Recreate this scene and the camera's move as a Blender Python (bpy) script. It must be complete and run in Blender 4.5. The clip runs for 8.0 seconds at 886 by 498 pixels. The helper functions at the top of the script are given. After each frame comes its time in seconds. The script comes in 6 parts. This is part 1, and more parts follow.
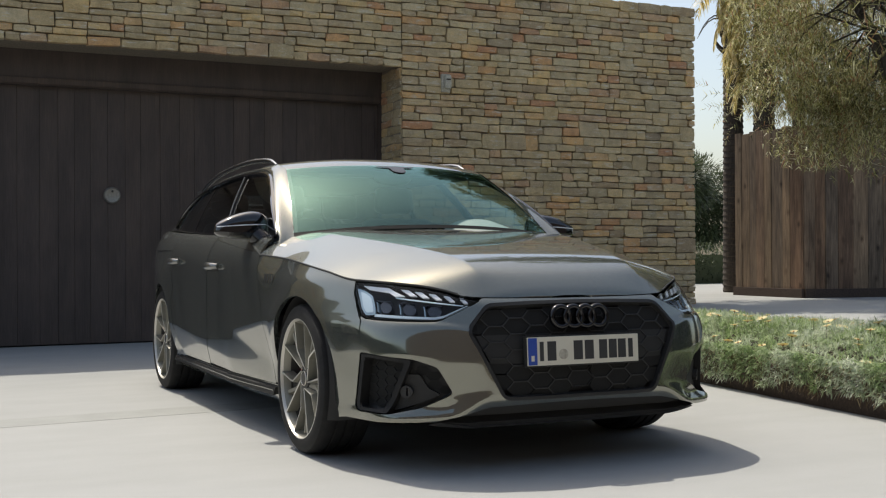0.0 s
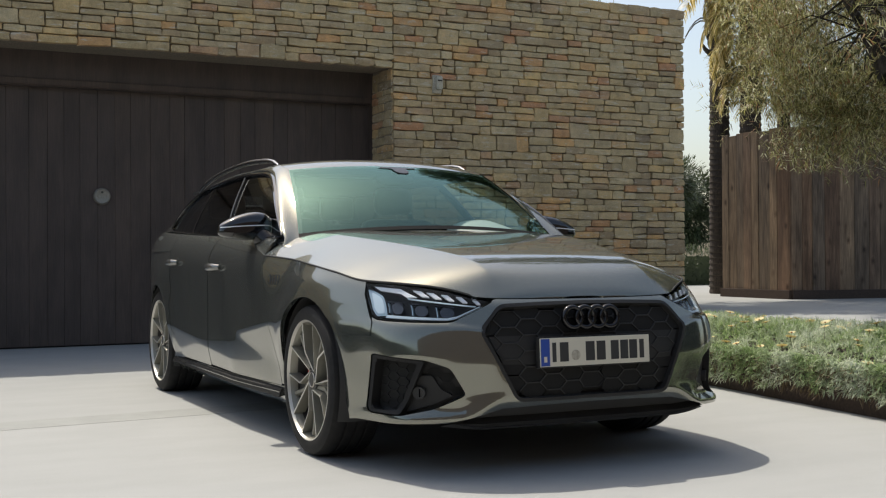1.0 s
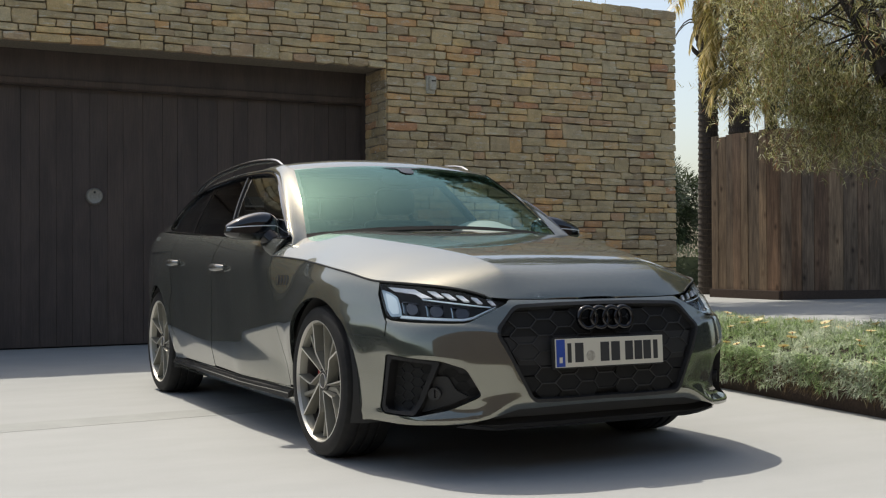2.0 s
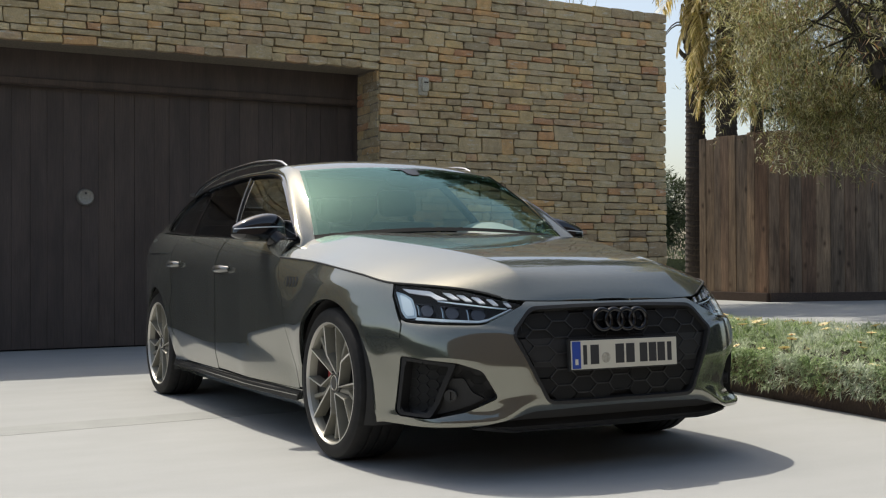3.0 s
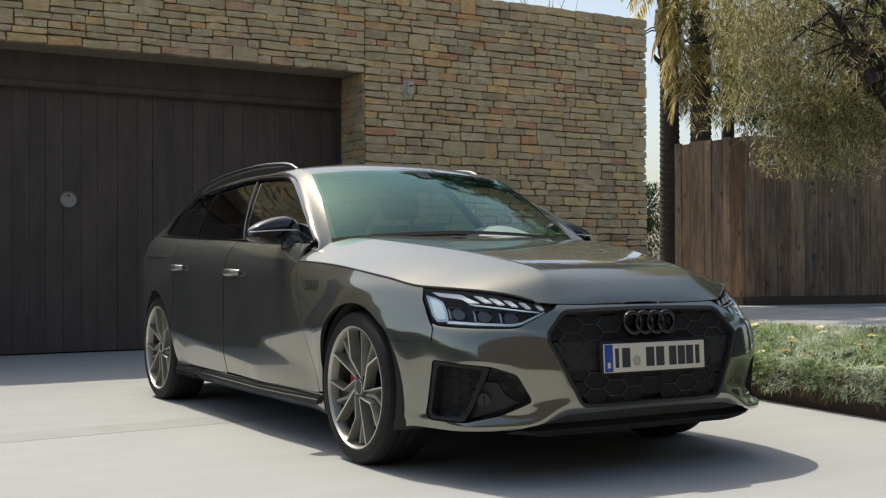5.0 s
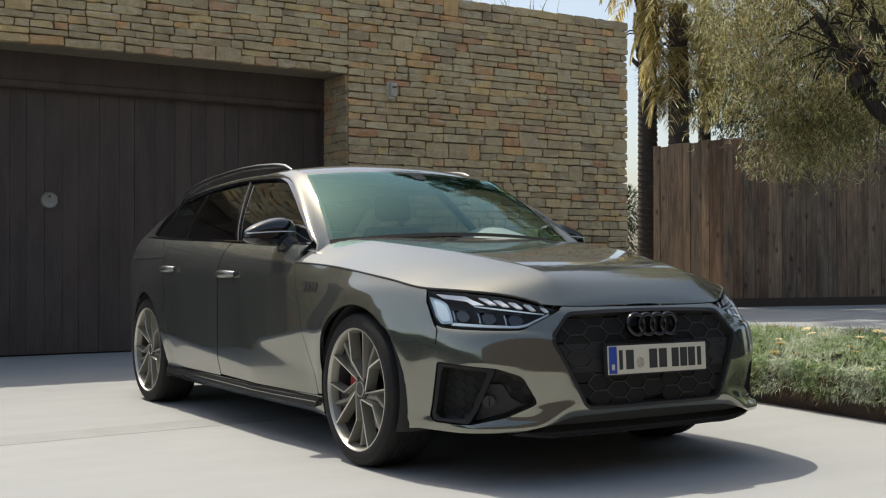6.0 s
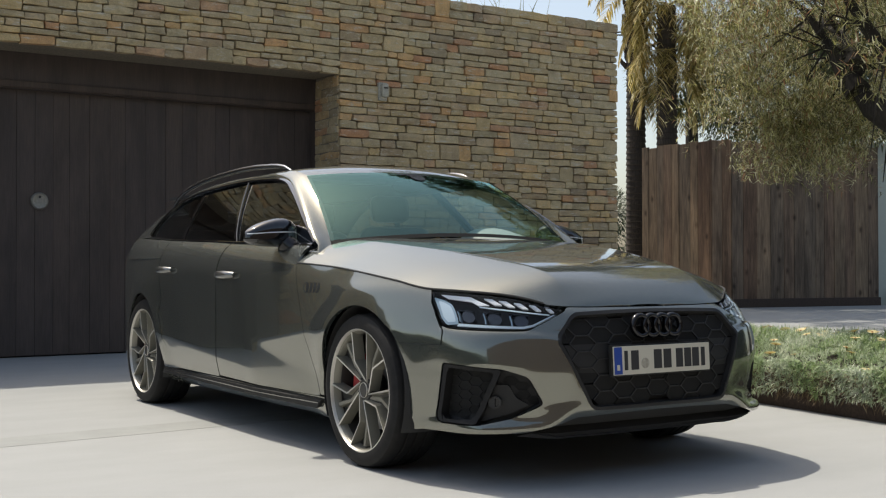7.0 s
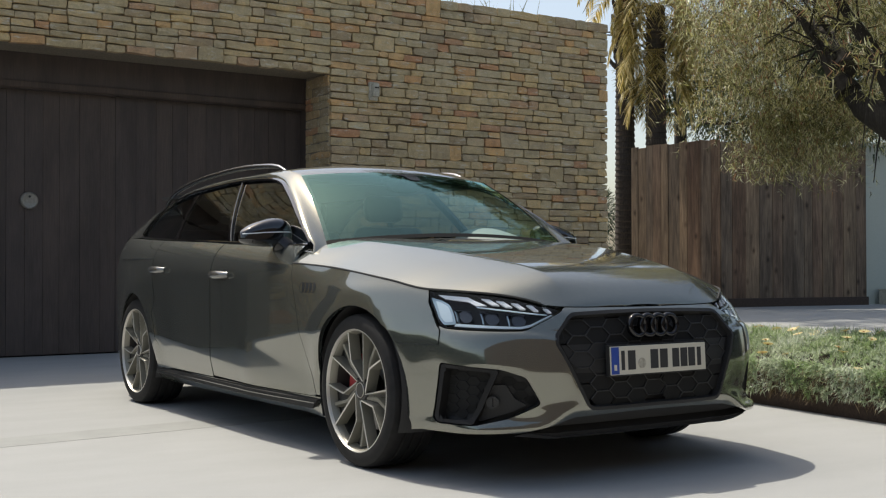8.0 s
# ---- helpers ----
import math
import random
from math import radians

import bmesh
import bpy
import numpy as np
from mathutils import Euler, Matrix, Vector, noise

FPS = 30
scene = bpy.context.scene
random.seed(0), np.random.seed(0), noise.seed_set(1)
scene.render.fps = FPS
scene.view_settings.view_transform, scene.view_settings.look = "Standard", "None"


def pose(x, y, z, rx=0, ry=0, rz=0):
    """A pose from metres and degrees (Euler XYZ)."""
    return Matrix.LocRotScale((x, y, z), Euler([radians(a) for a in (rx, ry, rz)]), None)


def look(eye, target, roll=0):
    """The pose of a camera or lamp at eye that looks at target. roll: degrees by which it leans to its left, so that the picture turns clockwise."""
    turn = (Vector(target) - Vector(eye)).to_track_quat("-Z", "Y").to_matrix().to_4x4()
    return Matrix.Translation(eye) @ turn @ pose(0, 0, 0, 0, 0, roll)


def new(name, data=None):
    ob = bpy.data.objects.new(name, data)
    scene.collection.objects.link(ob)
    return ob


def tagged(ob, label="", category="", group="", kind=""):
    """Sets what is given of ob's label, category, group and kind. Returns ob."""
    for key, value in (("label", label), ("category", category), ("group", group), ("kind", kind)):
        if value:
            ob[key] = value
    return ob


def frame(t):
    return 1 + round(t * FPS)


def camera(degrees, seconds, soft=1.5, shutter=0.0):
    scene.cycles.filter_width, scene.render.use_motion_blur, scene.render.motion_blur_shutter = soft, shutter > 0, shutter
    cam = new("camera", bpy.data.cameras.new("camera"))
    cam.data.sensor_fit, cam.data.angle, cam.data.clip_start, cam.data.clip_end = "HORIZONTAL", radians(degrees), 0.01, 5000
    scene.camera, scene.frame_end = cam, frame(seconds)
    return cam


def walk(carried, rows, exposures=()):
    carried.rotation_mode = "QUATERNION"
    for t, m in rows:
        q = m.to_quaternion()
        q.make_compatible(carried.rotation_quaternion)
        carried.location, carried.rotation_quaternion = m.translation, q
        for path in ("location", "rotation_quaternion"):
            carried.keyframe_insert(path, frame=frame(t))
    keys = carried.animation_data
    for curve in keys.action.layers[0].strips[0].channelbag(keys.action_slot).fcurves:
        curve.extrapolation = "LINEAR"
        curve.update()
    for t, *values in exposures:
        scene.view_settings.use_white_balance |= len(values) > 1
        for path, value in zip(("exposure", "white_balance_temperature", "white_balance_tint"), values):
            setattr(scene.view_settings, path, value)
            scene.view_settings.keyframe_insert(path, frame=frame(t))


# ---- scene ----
cam = camera(41.6, 8.0, 1.2)
PATH = [
    (0, (6.291, -2.513, 0.862), (4.484, -1.656, 0.873), -0.3),
    (0.5, (6.261, -2.566, 0.863), (4.462, -1.694, 0.873), -0.3),
    (1, (6.217, -2.623, 0.858), (4.425, -1.733, 0.872), -0.3),
    (1.5, (6.182, -2.677, 0.858), (4.398, -1.773, 0.873), -0.3),
    (3, (6.06, -2.855, 0.857), (4.301, -1.904, 0.875), -0.2),
    (3.5, (6.027, -2.913, 0.859), (4.276, -1.946, 0.881), -0.2),
    (4, (5.978, -2.979, 0.857), (4.235, -1.999, 0.881), -0.2),
    (4.5, (5.939, -3.041, 0.855), (4.204, -2.046, 0.879), -0.2),
    (6, (5.826, -3.214, 0.857), (4.129, -2.155, 0.884), -0.1),
    (6.5, (5.798, -3.255, 0.857), (4.111, -2.182, 0.885), -0.1),
    (7, (5.775, -3.285, 0.855), (4.094, -2.202, 0.884), -0.1),
    (7.5, (5.763, -3.304, 0.856), (4.088, -2.212, 0.885), -0.1),
    (8, (5.755, -3.321, 0.858), (4.086, -2.219, 0.886), -0.1),
]
EXPOSURES = [(0.0, 0.20, 6950, 8), (8.0, 0.20, 6950, 8)]
walk(cam, [(t, look(eye, target, roll)) for t, eye, target, roll in PATH], EXPOSURES)

# ---- world, sun, exposure ----
world = bpy.data.worlds.new("sky")
scene.world = world
world.use_nodes = True
wn = world.node_tree
sky = wn.nodes.new("ShaderNodeTexSky")
sky.sky_type = "NISHITA"
sky.sun_disc = False
sky.sun_elevation = radians(60)
sky.sun_rotation = radians(261)
sky.dust_density = 2.6
sky.air_density = 1.0
sky.ozone_density = 0.8
hazy = wn.nodes.new("ShaderNodeHueSaturation")
hazy.inputs["Saturation"].default_value = 0.90
wn.links.new(sky.outputs[0], hazy.inputs["Color"])
wn.links.new(hazy.outputs[0], wn.nodes["Background"].inputs[0])
wn.nodes["Background"].inputs[1].default_value = 0.150
sun = new("sun", bpy.data.lights.new("sun", "SUN"))
sun.data.energy = 3.0
sun.data.angle = radians(0.6)
sun.data.color = (1.0, 0.955, 0.90)
sun.matrix_world = look((-5.7, -0.9, 10.0), (0, 0, 0))


# ---- helpers of this scene ----
def link_mesh(name, bm, material, parent=None, label="", smooth=0.0):
    me = bpy.data.meshes.new(name)
    bm.to_mesh(me)
    bm.free()
    if material is not None:
        me.materials.append(material)
    if smooth:
        for p in me.polygons:
            p.use_smooth = True
        me.set_sharp_from_angle(angle=radians(smooth))
    ob = new(name, me)
    if parent is not None:
        ob.parent = parent
    if label:
        ob["label"] = label
    return ob


def part(name, bm, material, parent, label="", smooth=0.0):
    return link_mesh(name, bm, material, parent, label, smooth)


def thing(name, label, category, at=(0, 0, 0), rz=0.0, group="", kind=""):
    ob = new(name)
    ob.matrix_world = pose(*at, 0, 0, rz)
    return tagged(ob, label, category, group, kind)


def add_box(bm, lo, hi, m=None, bevel=0.0):
    r = bmesh.ops.create_cube(bm, size=1.0)
    vs = r["verts"]
    for v in vs:
        v.co = Vector([lo[i] + (v.co[i] + 0.5) * (hi[i] - lo[i]) for i in range(3)])
    if bevel:
        es = list({e for v in vs for e in v.link_edges})
        out = bmesh.ops.bevel(bm, geom=es, offset=bevel, segments=2, affect="EDGES", profile=0.5)
        vs = list({v for f in out["faces"] for v in f.verts} | {v for v in vs if v.is_valid})
    if m is not None:
        bmesh.ops.transform(bm, matrix=m, verts=vs)
    return vs


def box_mesh(lo, hi, bevel=0.0, m=None):
    bm = bmesh.new()
    add_box(bm, lo, hi, m, bevel)
    return bm


def lathe(bm, profile, axis_m, n=48, closed=False):
    """Turn a list of (radius, along) about the local z axis."""
    rings = []
    for k in range(n):
        a = 2 * math.pi * k / n
        rings.append([bm.verts.new(axis_m @ Vector((r * math.cos(a), r * math.sin(a), h))) for r, h in profile])
    m = len(profile)
    for k in range(n):
        a, b = rings[k], rings[(k + 1) % n]
        for i in range(m if closed else m - 1):
            j = (i + 1) % m
            bm.faces.new((a[i], b[i], b[j], a[j]))
    return rings


def tube(bm, pts, radii, n=8, caps=True):
    """A round tube through points with a radius at each."""
    rings = []
    up = Vector((0.13, 0.31, 0.94))
    for i, p in enumerate(pts):
        p = Vector(p)
        d = Vector(pts[min(i + 1, len(pts) - 1)]) - Vector(pts[max(i - 1, 0)])
        d.normalize()
        a = d.cross(up)
        if a.length < 1e-3:
            a = d.cross(Vector((1, 0, 0)))
        a.normalize()
        b = d.cross(a)
        r = radii[i] if hasattr(radii, "__len__") else radii
        rings.append([bm.verts.new(p + a * r * math.cos(2 * math.pi * k / n) + b * r * math.sin(2 * math.pi * k / n)) for k in range(n)])
    for i in range(len(rings) - 1):
        for k in range(n):
            bm.faces.new((rings[i][k], rings[i][(k + 1) % n], rings[i + 1][(k + 1) % n], rings[i + 1][k]))
    if caps:
        bm.faces.new(rings[0][::-1])
        bm.faces.new(rings[-1])


def hermite(xs, ys, x):
    """Smooth curve through knots, flat beyond the ends."""
    if x <= xs[0]:
        return ys[0]
    if x >= xs[-1]:
        return ys[-1]
    i = 0
    while xs[i + 1] < x:
        i += 1
    n = len(xs)

    def slope(k):
        if k == 0:
            return (ys[1] - ys[0]) / (xs[1] - xs[0])
        if k == n - 1:
            return (ys[-1] - ys[-2]) / (xs[-1] - xs[-2])
        a, b = (ys[k] - ys[k - 1]) / (xs[k] - xs[k - 1]), (ys[k + 1] - ys[k]) / (xs[k + 1] - xs[k])
        if a * b <= 0:
            return 0.0
        return 2 * a * b / (a + b)
    h = xs[i + 1] - xs[i]
    t = (x - xs[i]) / h
    return ((2 * t ** 3 - 3 * t * t + 1) * ys[i] + (t ** 3 - 2 * t * t + t) * h * slope(i)
            + (-2 * t ** 3 + 3 * t * t) * ys[i + 1] + (t ** 3 - t * t) * h * slope(i + 1))


def smoothstep(a, b, x):
    t = min(1.0, max(0.0, (x - a) / (b - a)))
    return t * t * (3 - 2 * t)


# ---- materials ----
def material(name):
    m = bpy.data.materials.new(name)
    m.use_nodes = True
    t = m.node_tree
    return m, t, t.nodes["Principled BSDF"]


def noise_node(t, scale, detail=6.0, coords="Object", stretch=None, rough=0.6):
    tc = t.nodes.new("ShaderNodeTexCoord")
    n = t.nodes.new("ShaderNodeTexNoise")
    n.inputs["Scale"].default_value = scale
    n.inputs["Detail"].default_value = detail
    n.inputs["Roughness"].default_value = rough
    src = t.nodes.new("ShaderNodeNewGeometry").outputs["Position"] if coords == "Position" else tc.outputs[coords]
    if stretch:
        mp = t.nodes.new("ShaderNodeMapping")
        mp.inputs["Scale"].default_value = stretch
        t.links.new(src, mp.inputs[0])
        src = mp.outputs[0]
    t.links.new(src, n.inputs["Vector"])
    return n.outputs["Fac"]


def ramp(t, fac, stops):
    r = t.nodes.new("ShaderNodeValToRGB")
    e = r.color_ramp.elements
    while len(e) < len(stops):
        e.new(0.5)
    for i, (p, c) in enumerate(stops):
        e[i].position = p
        e[i].color = (*c, 1)
    t.links.new(fac, r.inputs[0])
    return r.outputs[0]


def mix(t, a, b, fac=0.5, mode="MIX"):
    m = t.nodes.new("ShaderNodeMix")
    m.data_type = "RGBA"
    m.blend_type = mode
    for sock, v in ((m.inputs[0], fac), (m.inputs[6], a), (m.inputs[7], b)):
        if isinstance(v, (int, float)):
            sock.default_value = v
        elif isinstance(v, tuple):
            sock.default_value = (*v, 1)
        else:
            t.links.new(v, sock)
    return m.outputs[2]


def bump(t, p, height, strength, distance):
    b = t.nodes.new("ShaderNodeBump")
    b.inputs["Strength"].default_value = strength
    b.inputs["Distance"].default_value = distance
    t.links.new(height, b.inputs["Height"])
    t.links.new(b.outputs[0], p.inputs["Normal"])


def plain(name, colour, rough=0.5, metal=0.0, grain=0.0, coat=0.0, ior=1.5, spec=0.5):
    m, t, p = material(name)
    p.inputs["Roughness"].default_value = rough
    p.inputs["Metallic"].default_value = metal
    p.inputs["IOR"].default_value = ior
    p.inputs["Specular IOR Level"].default_value = spec
    p.inputs["Coat Weight"].default_value = coat
    p.inputs["Coat Roughness"].default_value = 0.03
    if grain:
        f = noise_node(t, 60, 4)
        c = ramp(t, f, [(0.3, tuple(x * (1 - grain) for x in colour)), (0.7, tuple(min(1, x * (1 + grain)) for x in colour))])
        t.links.new(c, p.inputs["Base Color"])
    else:
        p.inputs["Base Color"].default_value = (*colour, 1)
    return m


def concrete_material():
    m, t, p = material("concrete")
    big = noise_node(t, 0.5, 5)
    mid = noise_node(t, 3.0, 8, stretch=(1, 0.35, 1))
    fine = noise_node(t, 140, 4)
    c = ramp(t, big, [(0.3, (0.392, 0.400, 0.388)), (0.7, (0.436, 0.444, 0.432))])
    c = mix(t, c, ramp(t, mid, [(0.35, (0.88, 0.88, 0.875)), (0.6, (1, 1, 1))]), 0.5, "MULTIPLY")
    c = mix(t, c, ramp(t, fine, [(0.3, (0.9, 0.9, 0.9)), (0.7, (1, 1, 1))]), 0.6, "MULTIPLY")
    t.links.new(c, p.inputs["Base Color"])
    p.inputs["Roughness"].default_value = 0.8
    bump(t, p, fine, 0.25, 0.003)
    p.inputs["Specular IOR Level"].default_value = 0.15
    return m


def stone_material(name, per_object):
    m, t, p = material(name)
    if per_object:
        o = t.nodes.new("ShaderNodeObjectInfo").outputs["Random"]
    else:
        o = t.nodes.new("ShaderNodeNewGeometry").outputs["Random Per Island"]
    c = ramp(t, o, [(0, (0.45, 0.35, 0.20)), (0.12, (0.58, 0.44, 0.245)), (0.22, (0.42, 0.335, 0.20)), (0.33, (0.66, 0.47, 0.225)),
                    (0.44, (0.47, 0.375, 0.225)), (0.55, (0.60, 0.48, 0.285)), (0.66, (0.40, 0.295, 0.175)), (0.76, (0.52, 0.41, 0.25)),
                    (0.86, (0.66, 0.41, 0.185)), (0.91, (0.52, 0.27, 0.145)), (0.97, (0.52, 0.42, 0.26)), (1, (0.30, 0.225, 0.145))])
    blot = noise_node(t, 9, 7, "Position", rough=0.7)
    fine = noise_node(t, 60, 6, "Position", rough=0.75)
    c = mix(t, c, ramp(t, blot, [(0.28, (0.66, 0.64, 0.62)), (0.52, (1, 1, 1)), (0.72, (1.25, 1.2, 1.1))]), 0.9, "MULTIPLY")
    c = mix(t, c, ramp(t, fine, [(0.3, (0.78, 0.78, 0.78)), (0.65, (1.16, 1.16, 1.16))]), 0.7, "MULTIPLY")
    # pale mineral streaks along the bedding
    vein = noise_node(t, 12, 5, "Position", (1.0, 0.45, 2.4), 0.75)
    k = ramp(t, vein, [(0.56, (0, 0, 0)), (0.64, (0.75, 0.75, 0.75))])
    c = mix(t, c, (0.62, 0.57, 0.46), k)
    t.links.new(c, p.inputs["Base Color"])
    p.inputs["Roughness"].default_value = 0.88
    bump(t, p, mix(t, fine, blot, 0.35), 0.8, 0.018)
    return m


def wood_material(name, stops, scale=1.0, rough=0.75, per_object=True, relief=0.5, vary=1.0):
    m, t, p = material(name)
    grain = noise_node(t, 9 * scale, 8, stretch=(9, 9, 0.5), rough=0.65)
    stain = noise_node(t, 2.2, 5, stretch=(2.5, 2.5, 0.6))
    c = ramp(t, grain, [(0.25, stops[0]), (0.5, stops[1]), (0.75, stops[2])])
    c = mix(t, c, ramp(t, stain, [(0.3, (0.55, 0.55, 0.56)), (0.6, (1, 1, 1))]), 0.8, "MULTIPLY")
    if per_object:
        o = t.nodes.new("ShaderNodeObjectInfo").outputs["Random"]
        c = mix(t, c, ramp(t, o, [(0.0, (0.62, 0.60, 0.60)), (0.35, (0.9, 0.9, 0.92)), (0.7, (1.15, 1.08, 0.98)), (1.0, (1.5, 1.4, 1.25))]), vary, "MULTIPLY")
    t.links.new(c, p.inputs["Base Color"])
    p.inputs["Roughness"].default_value = rough
    bump(t, p, grain, relief, 0.004)
    return m


def weathered_material():
    """Fence boards: wood with knots, long dark streaks and grey or reddish boards."""
    m = wood_material("fence_wood", [(0.10, 0.068, 0.046), (0.20, 0.142, 0.096), (0.33, 0.24, 0.165)], 0.8, 0.85, relief=0.8, vary=0.75)
    t = m.node_tree
    p = t.nodes["Principled BSDF"]
    c = p.inputs["Base Color"].links[0].from_socket
    streak = noise_node(t, 1.0, 5, "Position", stretch=(9, 9, 0.9), rough=0.6)
    c = mix(t, c, ramp(t, streak, [(0.34, (0.55, 0.53, 0.52)), (0.50, (1, 1, 1)), (0.66, (1.28, 1.25, 1.2))]), 0.9, "MULTIPLY")
    o = t.nodes.new("ShaderNodeObjectInfo").outputs["Random"]
    wn = t.nodes.new("ShaderNodeTexWhiteNoise")
    wn.noise_dimensions = "1D"
    t.links.new(o, wn.inputs["W"])
    c = mix(t, c, ramp(t, wn.outputs["Value"], [(0.0, (0.95, 1.0, 1.02)), (0.5, (1, 1, 1)), (1.0, (1.14, 0.96, 0.86))]), 0.9, "MULTIPLY")
    g = t.nodes.new("ShaderNodeNewGeometry").outputs["Position"]
    st = t.nodes.new("ShaderNodeVectorMath")
    st.operation = "MULTIPLY"
    st.inputs[1].default_value = (5.0, 5.0, 3.2)
    t.links.new(g, st.inputs[0])
    vo = t.nodes.new("ShaderNodeTexVoronoi")
    vo.inputs["Scale"].default_value = 1.0
    t.links.new(st.outputs[0], vo.inputs["Vector"])
    knot = ramp(t, vo.outputs["Distance"], [(0.06, (0.22, 0.19, 0.17)), (0.12, (0.62, 0.58, 0.55)), (0.22, (1, 1, 1))])
    c = mix(t, c, knot, 0.9, "MULTIPLY")
    t.links.new(c, p.inputs["Base Color"])
    return m


def leaf_material(name, stops, rough=0.5, trans=0.25):
    m, t, p = material(name)
    o = t.nodes.new("ShaderNodeNewGeometry").outputs["Random Per Island"]
    c = ramp(t, o, stops)
    t.links.new(c, p.inputs["Base Color"])
    p.inputs["Roughness"].default_value = rough
    tr = t.nodes.new("ShaderNodeBsdfTranslucent")
    t.links.new(c, tr.inputs["Color"])
    ms = t.nodes.new("ShaderNodeMixShader")
    ms.inputs[0].default_value = trans
    t.links.new(p.outputs[0], ms.inputs[1])
    t.links.new(tr.outputs[0], ms.inputs[2])
    t.links.new(ms.outputs[0], t.nodes["Material Output"].inputs["Surface"])
    return m


def bed_material():
    m = leaf_material("silver_leaf", [(0.0, (0.17, 0.27, 0.09)), (0.5, (0.34, 0.47, 0.19)), (1.0, (0.55, 0.64, 0.36))], 0.5, 0.45)
    t = m.node_tree
    p = t.nodes["Principled BSDF"]
    green = p.inputs["Base Color"].links[0].from_socket
    o = t.nodes.new("ShaderNodeNewGeometry").outputs["Random Per Island"]
    silver = ramp(t, o, [(0.0, (0.42, 0.49, 0.34)), (0.5, (0.70, 0.76, 0.60)), (1.0, (0.88, 0.90, 0.80))])
    patch = ramp(t, noise_node(t, 2.6, 4, "Position"), [(0.42, (0.05, 0.05, 0.05)), (0.60, (0.9, 0.9, 0.9))])
    c = mix(t, green, silver, patch)
    for node in (p.inputs["Base Color"], t.nodes["Translucent BSDF"].inputs["Color"]):
        t.links.new(c, node)
    return m


def glass_material(name, tint, gloss, ior, rough=0.0):
    """Thin pane: tinted see-through with a Fresnel gloss."""
    m = bpy.data.materials.new(name)
    m.use_nodes = True
    t = m.node_tree
    t.nodes.remove(t.nodes["Principled BSDF"])
    tr = t.nodes.new("ShaderNodeBsdfTransparent")
    tr.inputs["Color"].default_value = (*tint, 1)
    gl = t.nodes.new("ShaderNodeBsdfGlossy")
    gl.inputs["Color"].default_value = (*gloss, 1)
    gl.inputs["Roughness"].default_value = rough
    lw = t.nodes.new("ShaderNodeLayerWeight")
    lw.inputs["Blend"].default_value = 0.5
    pw = t.nodes.new("ShaderNodeMath")
    pw.operation = "POWER"
    pw.inputs[1].default_value = 4.5
    t.links.new(lw.outputs["Facing"], pw.inputs[0])
    fr = t.nodes.new("ShaderNodeMapRange")
    fr.inputs["To Min"].default_value = ((ior - 1) / (ior + 1)) ** 2
    fr.inputs["To Max"].default_value = 1.0
    t.links.new(pw.outputs[0], fr.inputs["Value"])
    ms = t.nodes.new("ShaderNodeMixShader")
    t.links.new(fr.outputs[0], ms.inputs[0])
    t.links.new(tr.outputs[0], ms.inputs[1])
    t.links.new(gl.outputs[0], ms.inputs[2])
    t.links.new(ms.outputs[0], t.nodes["Material Output"].inputs["Surface"])
    return m


def paint_material():
    """Grey metallic paint: coarse flakes that scatter, fine flakes that mirror, and a clear coat over both."""
    m, t, p = material("grey_metallic_paint")
    fl = noise_node(t, 900, 2)
    q = t.nodes.new("ShaderNodeBsdfPrincipled")
    for node, lo, hi, metal, rough in ((p, (0.106, 0.119, 0.114), (0.132, 0.149, 0.142), 0.85, 0.66),
                                       (q, (0.222, 0.216, 0.152), (0.277, 0.270, 0.190), 1.0, 0.15)):
        t.links.new(ramp(t, fl, [(0.35, lo), (0.65, hi)]), node.inputs["Base Color"])
        node.inputs["Metallic"].default_value = metal
        node.inputs["Roughness"].default_value = rough
        node.inputs["Coat Weight"].default_value = 1.0
        node.inputs["Coat Roughness"].default_value = 0.03
        node.inputs["Coat IOR"].default_value = 1.95
    ms = t.nodes.new("ShaderNodeMixShader")
    ms.inputs[0].default_value = 0.52
    t.links.new(p.outputs[0], ms.inputs[1])
    t.links.new(q.outputs[0], ms.inputs[2])
    t.links.new(ms.outputs[0], t.nodes["Material Output"].inputs["Surface"])
    return m


def tyre_material():
    m, t, p = material("tyre_rubber")
    f = noise_node(t, 30, 5)
    t.links.new(ramp(t, f, [(0.3, (0.012, 0.012, 0.012)), (0.7, (0.020, 0.0195, 0.019))]), p.inputs["Base Color"])
    p.inputs["Roughness"].default_value = 0.72
    p.inputs["Specular IOR Level"].default_value = 0.3
    return m


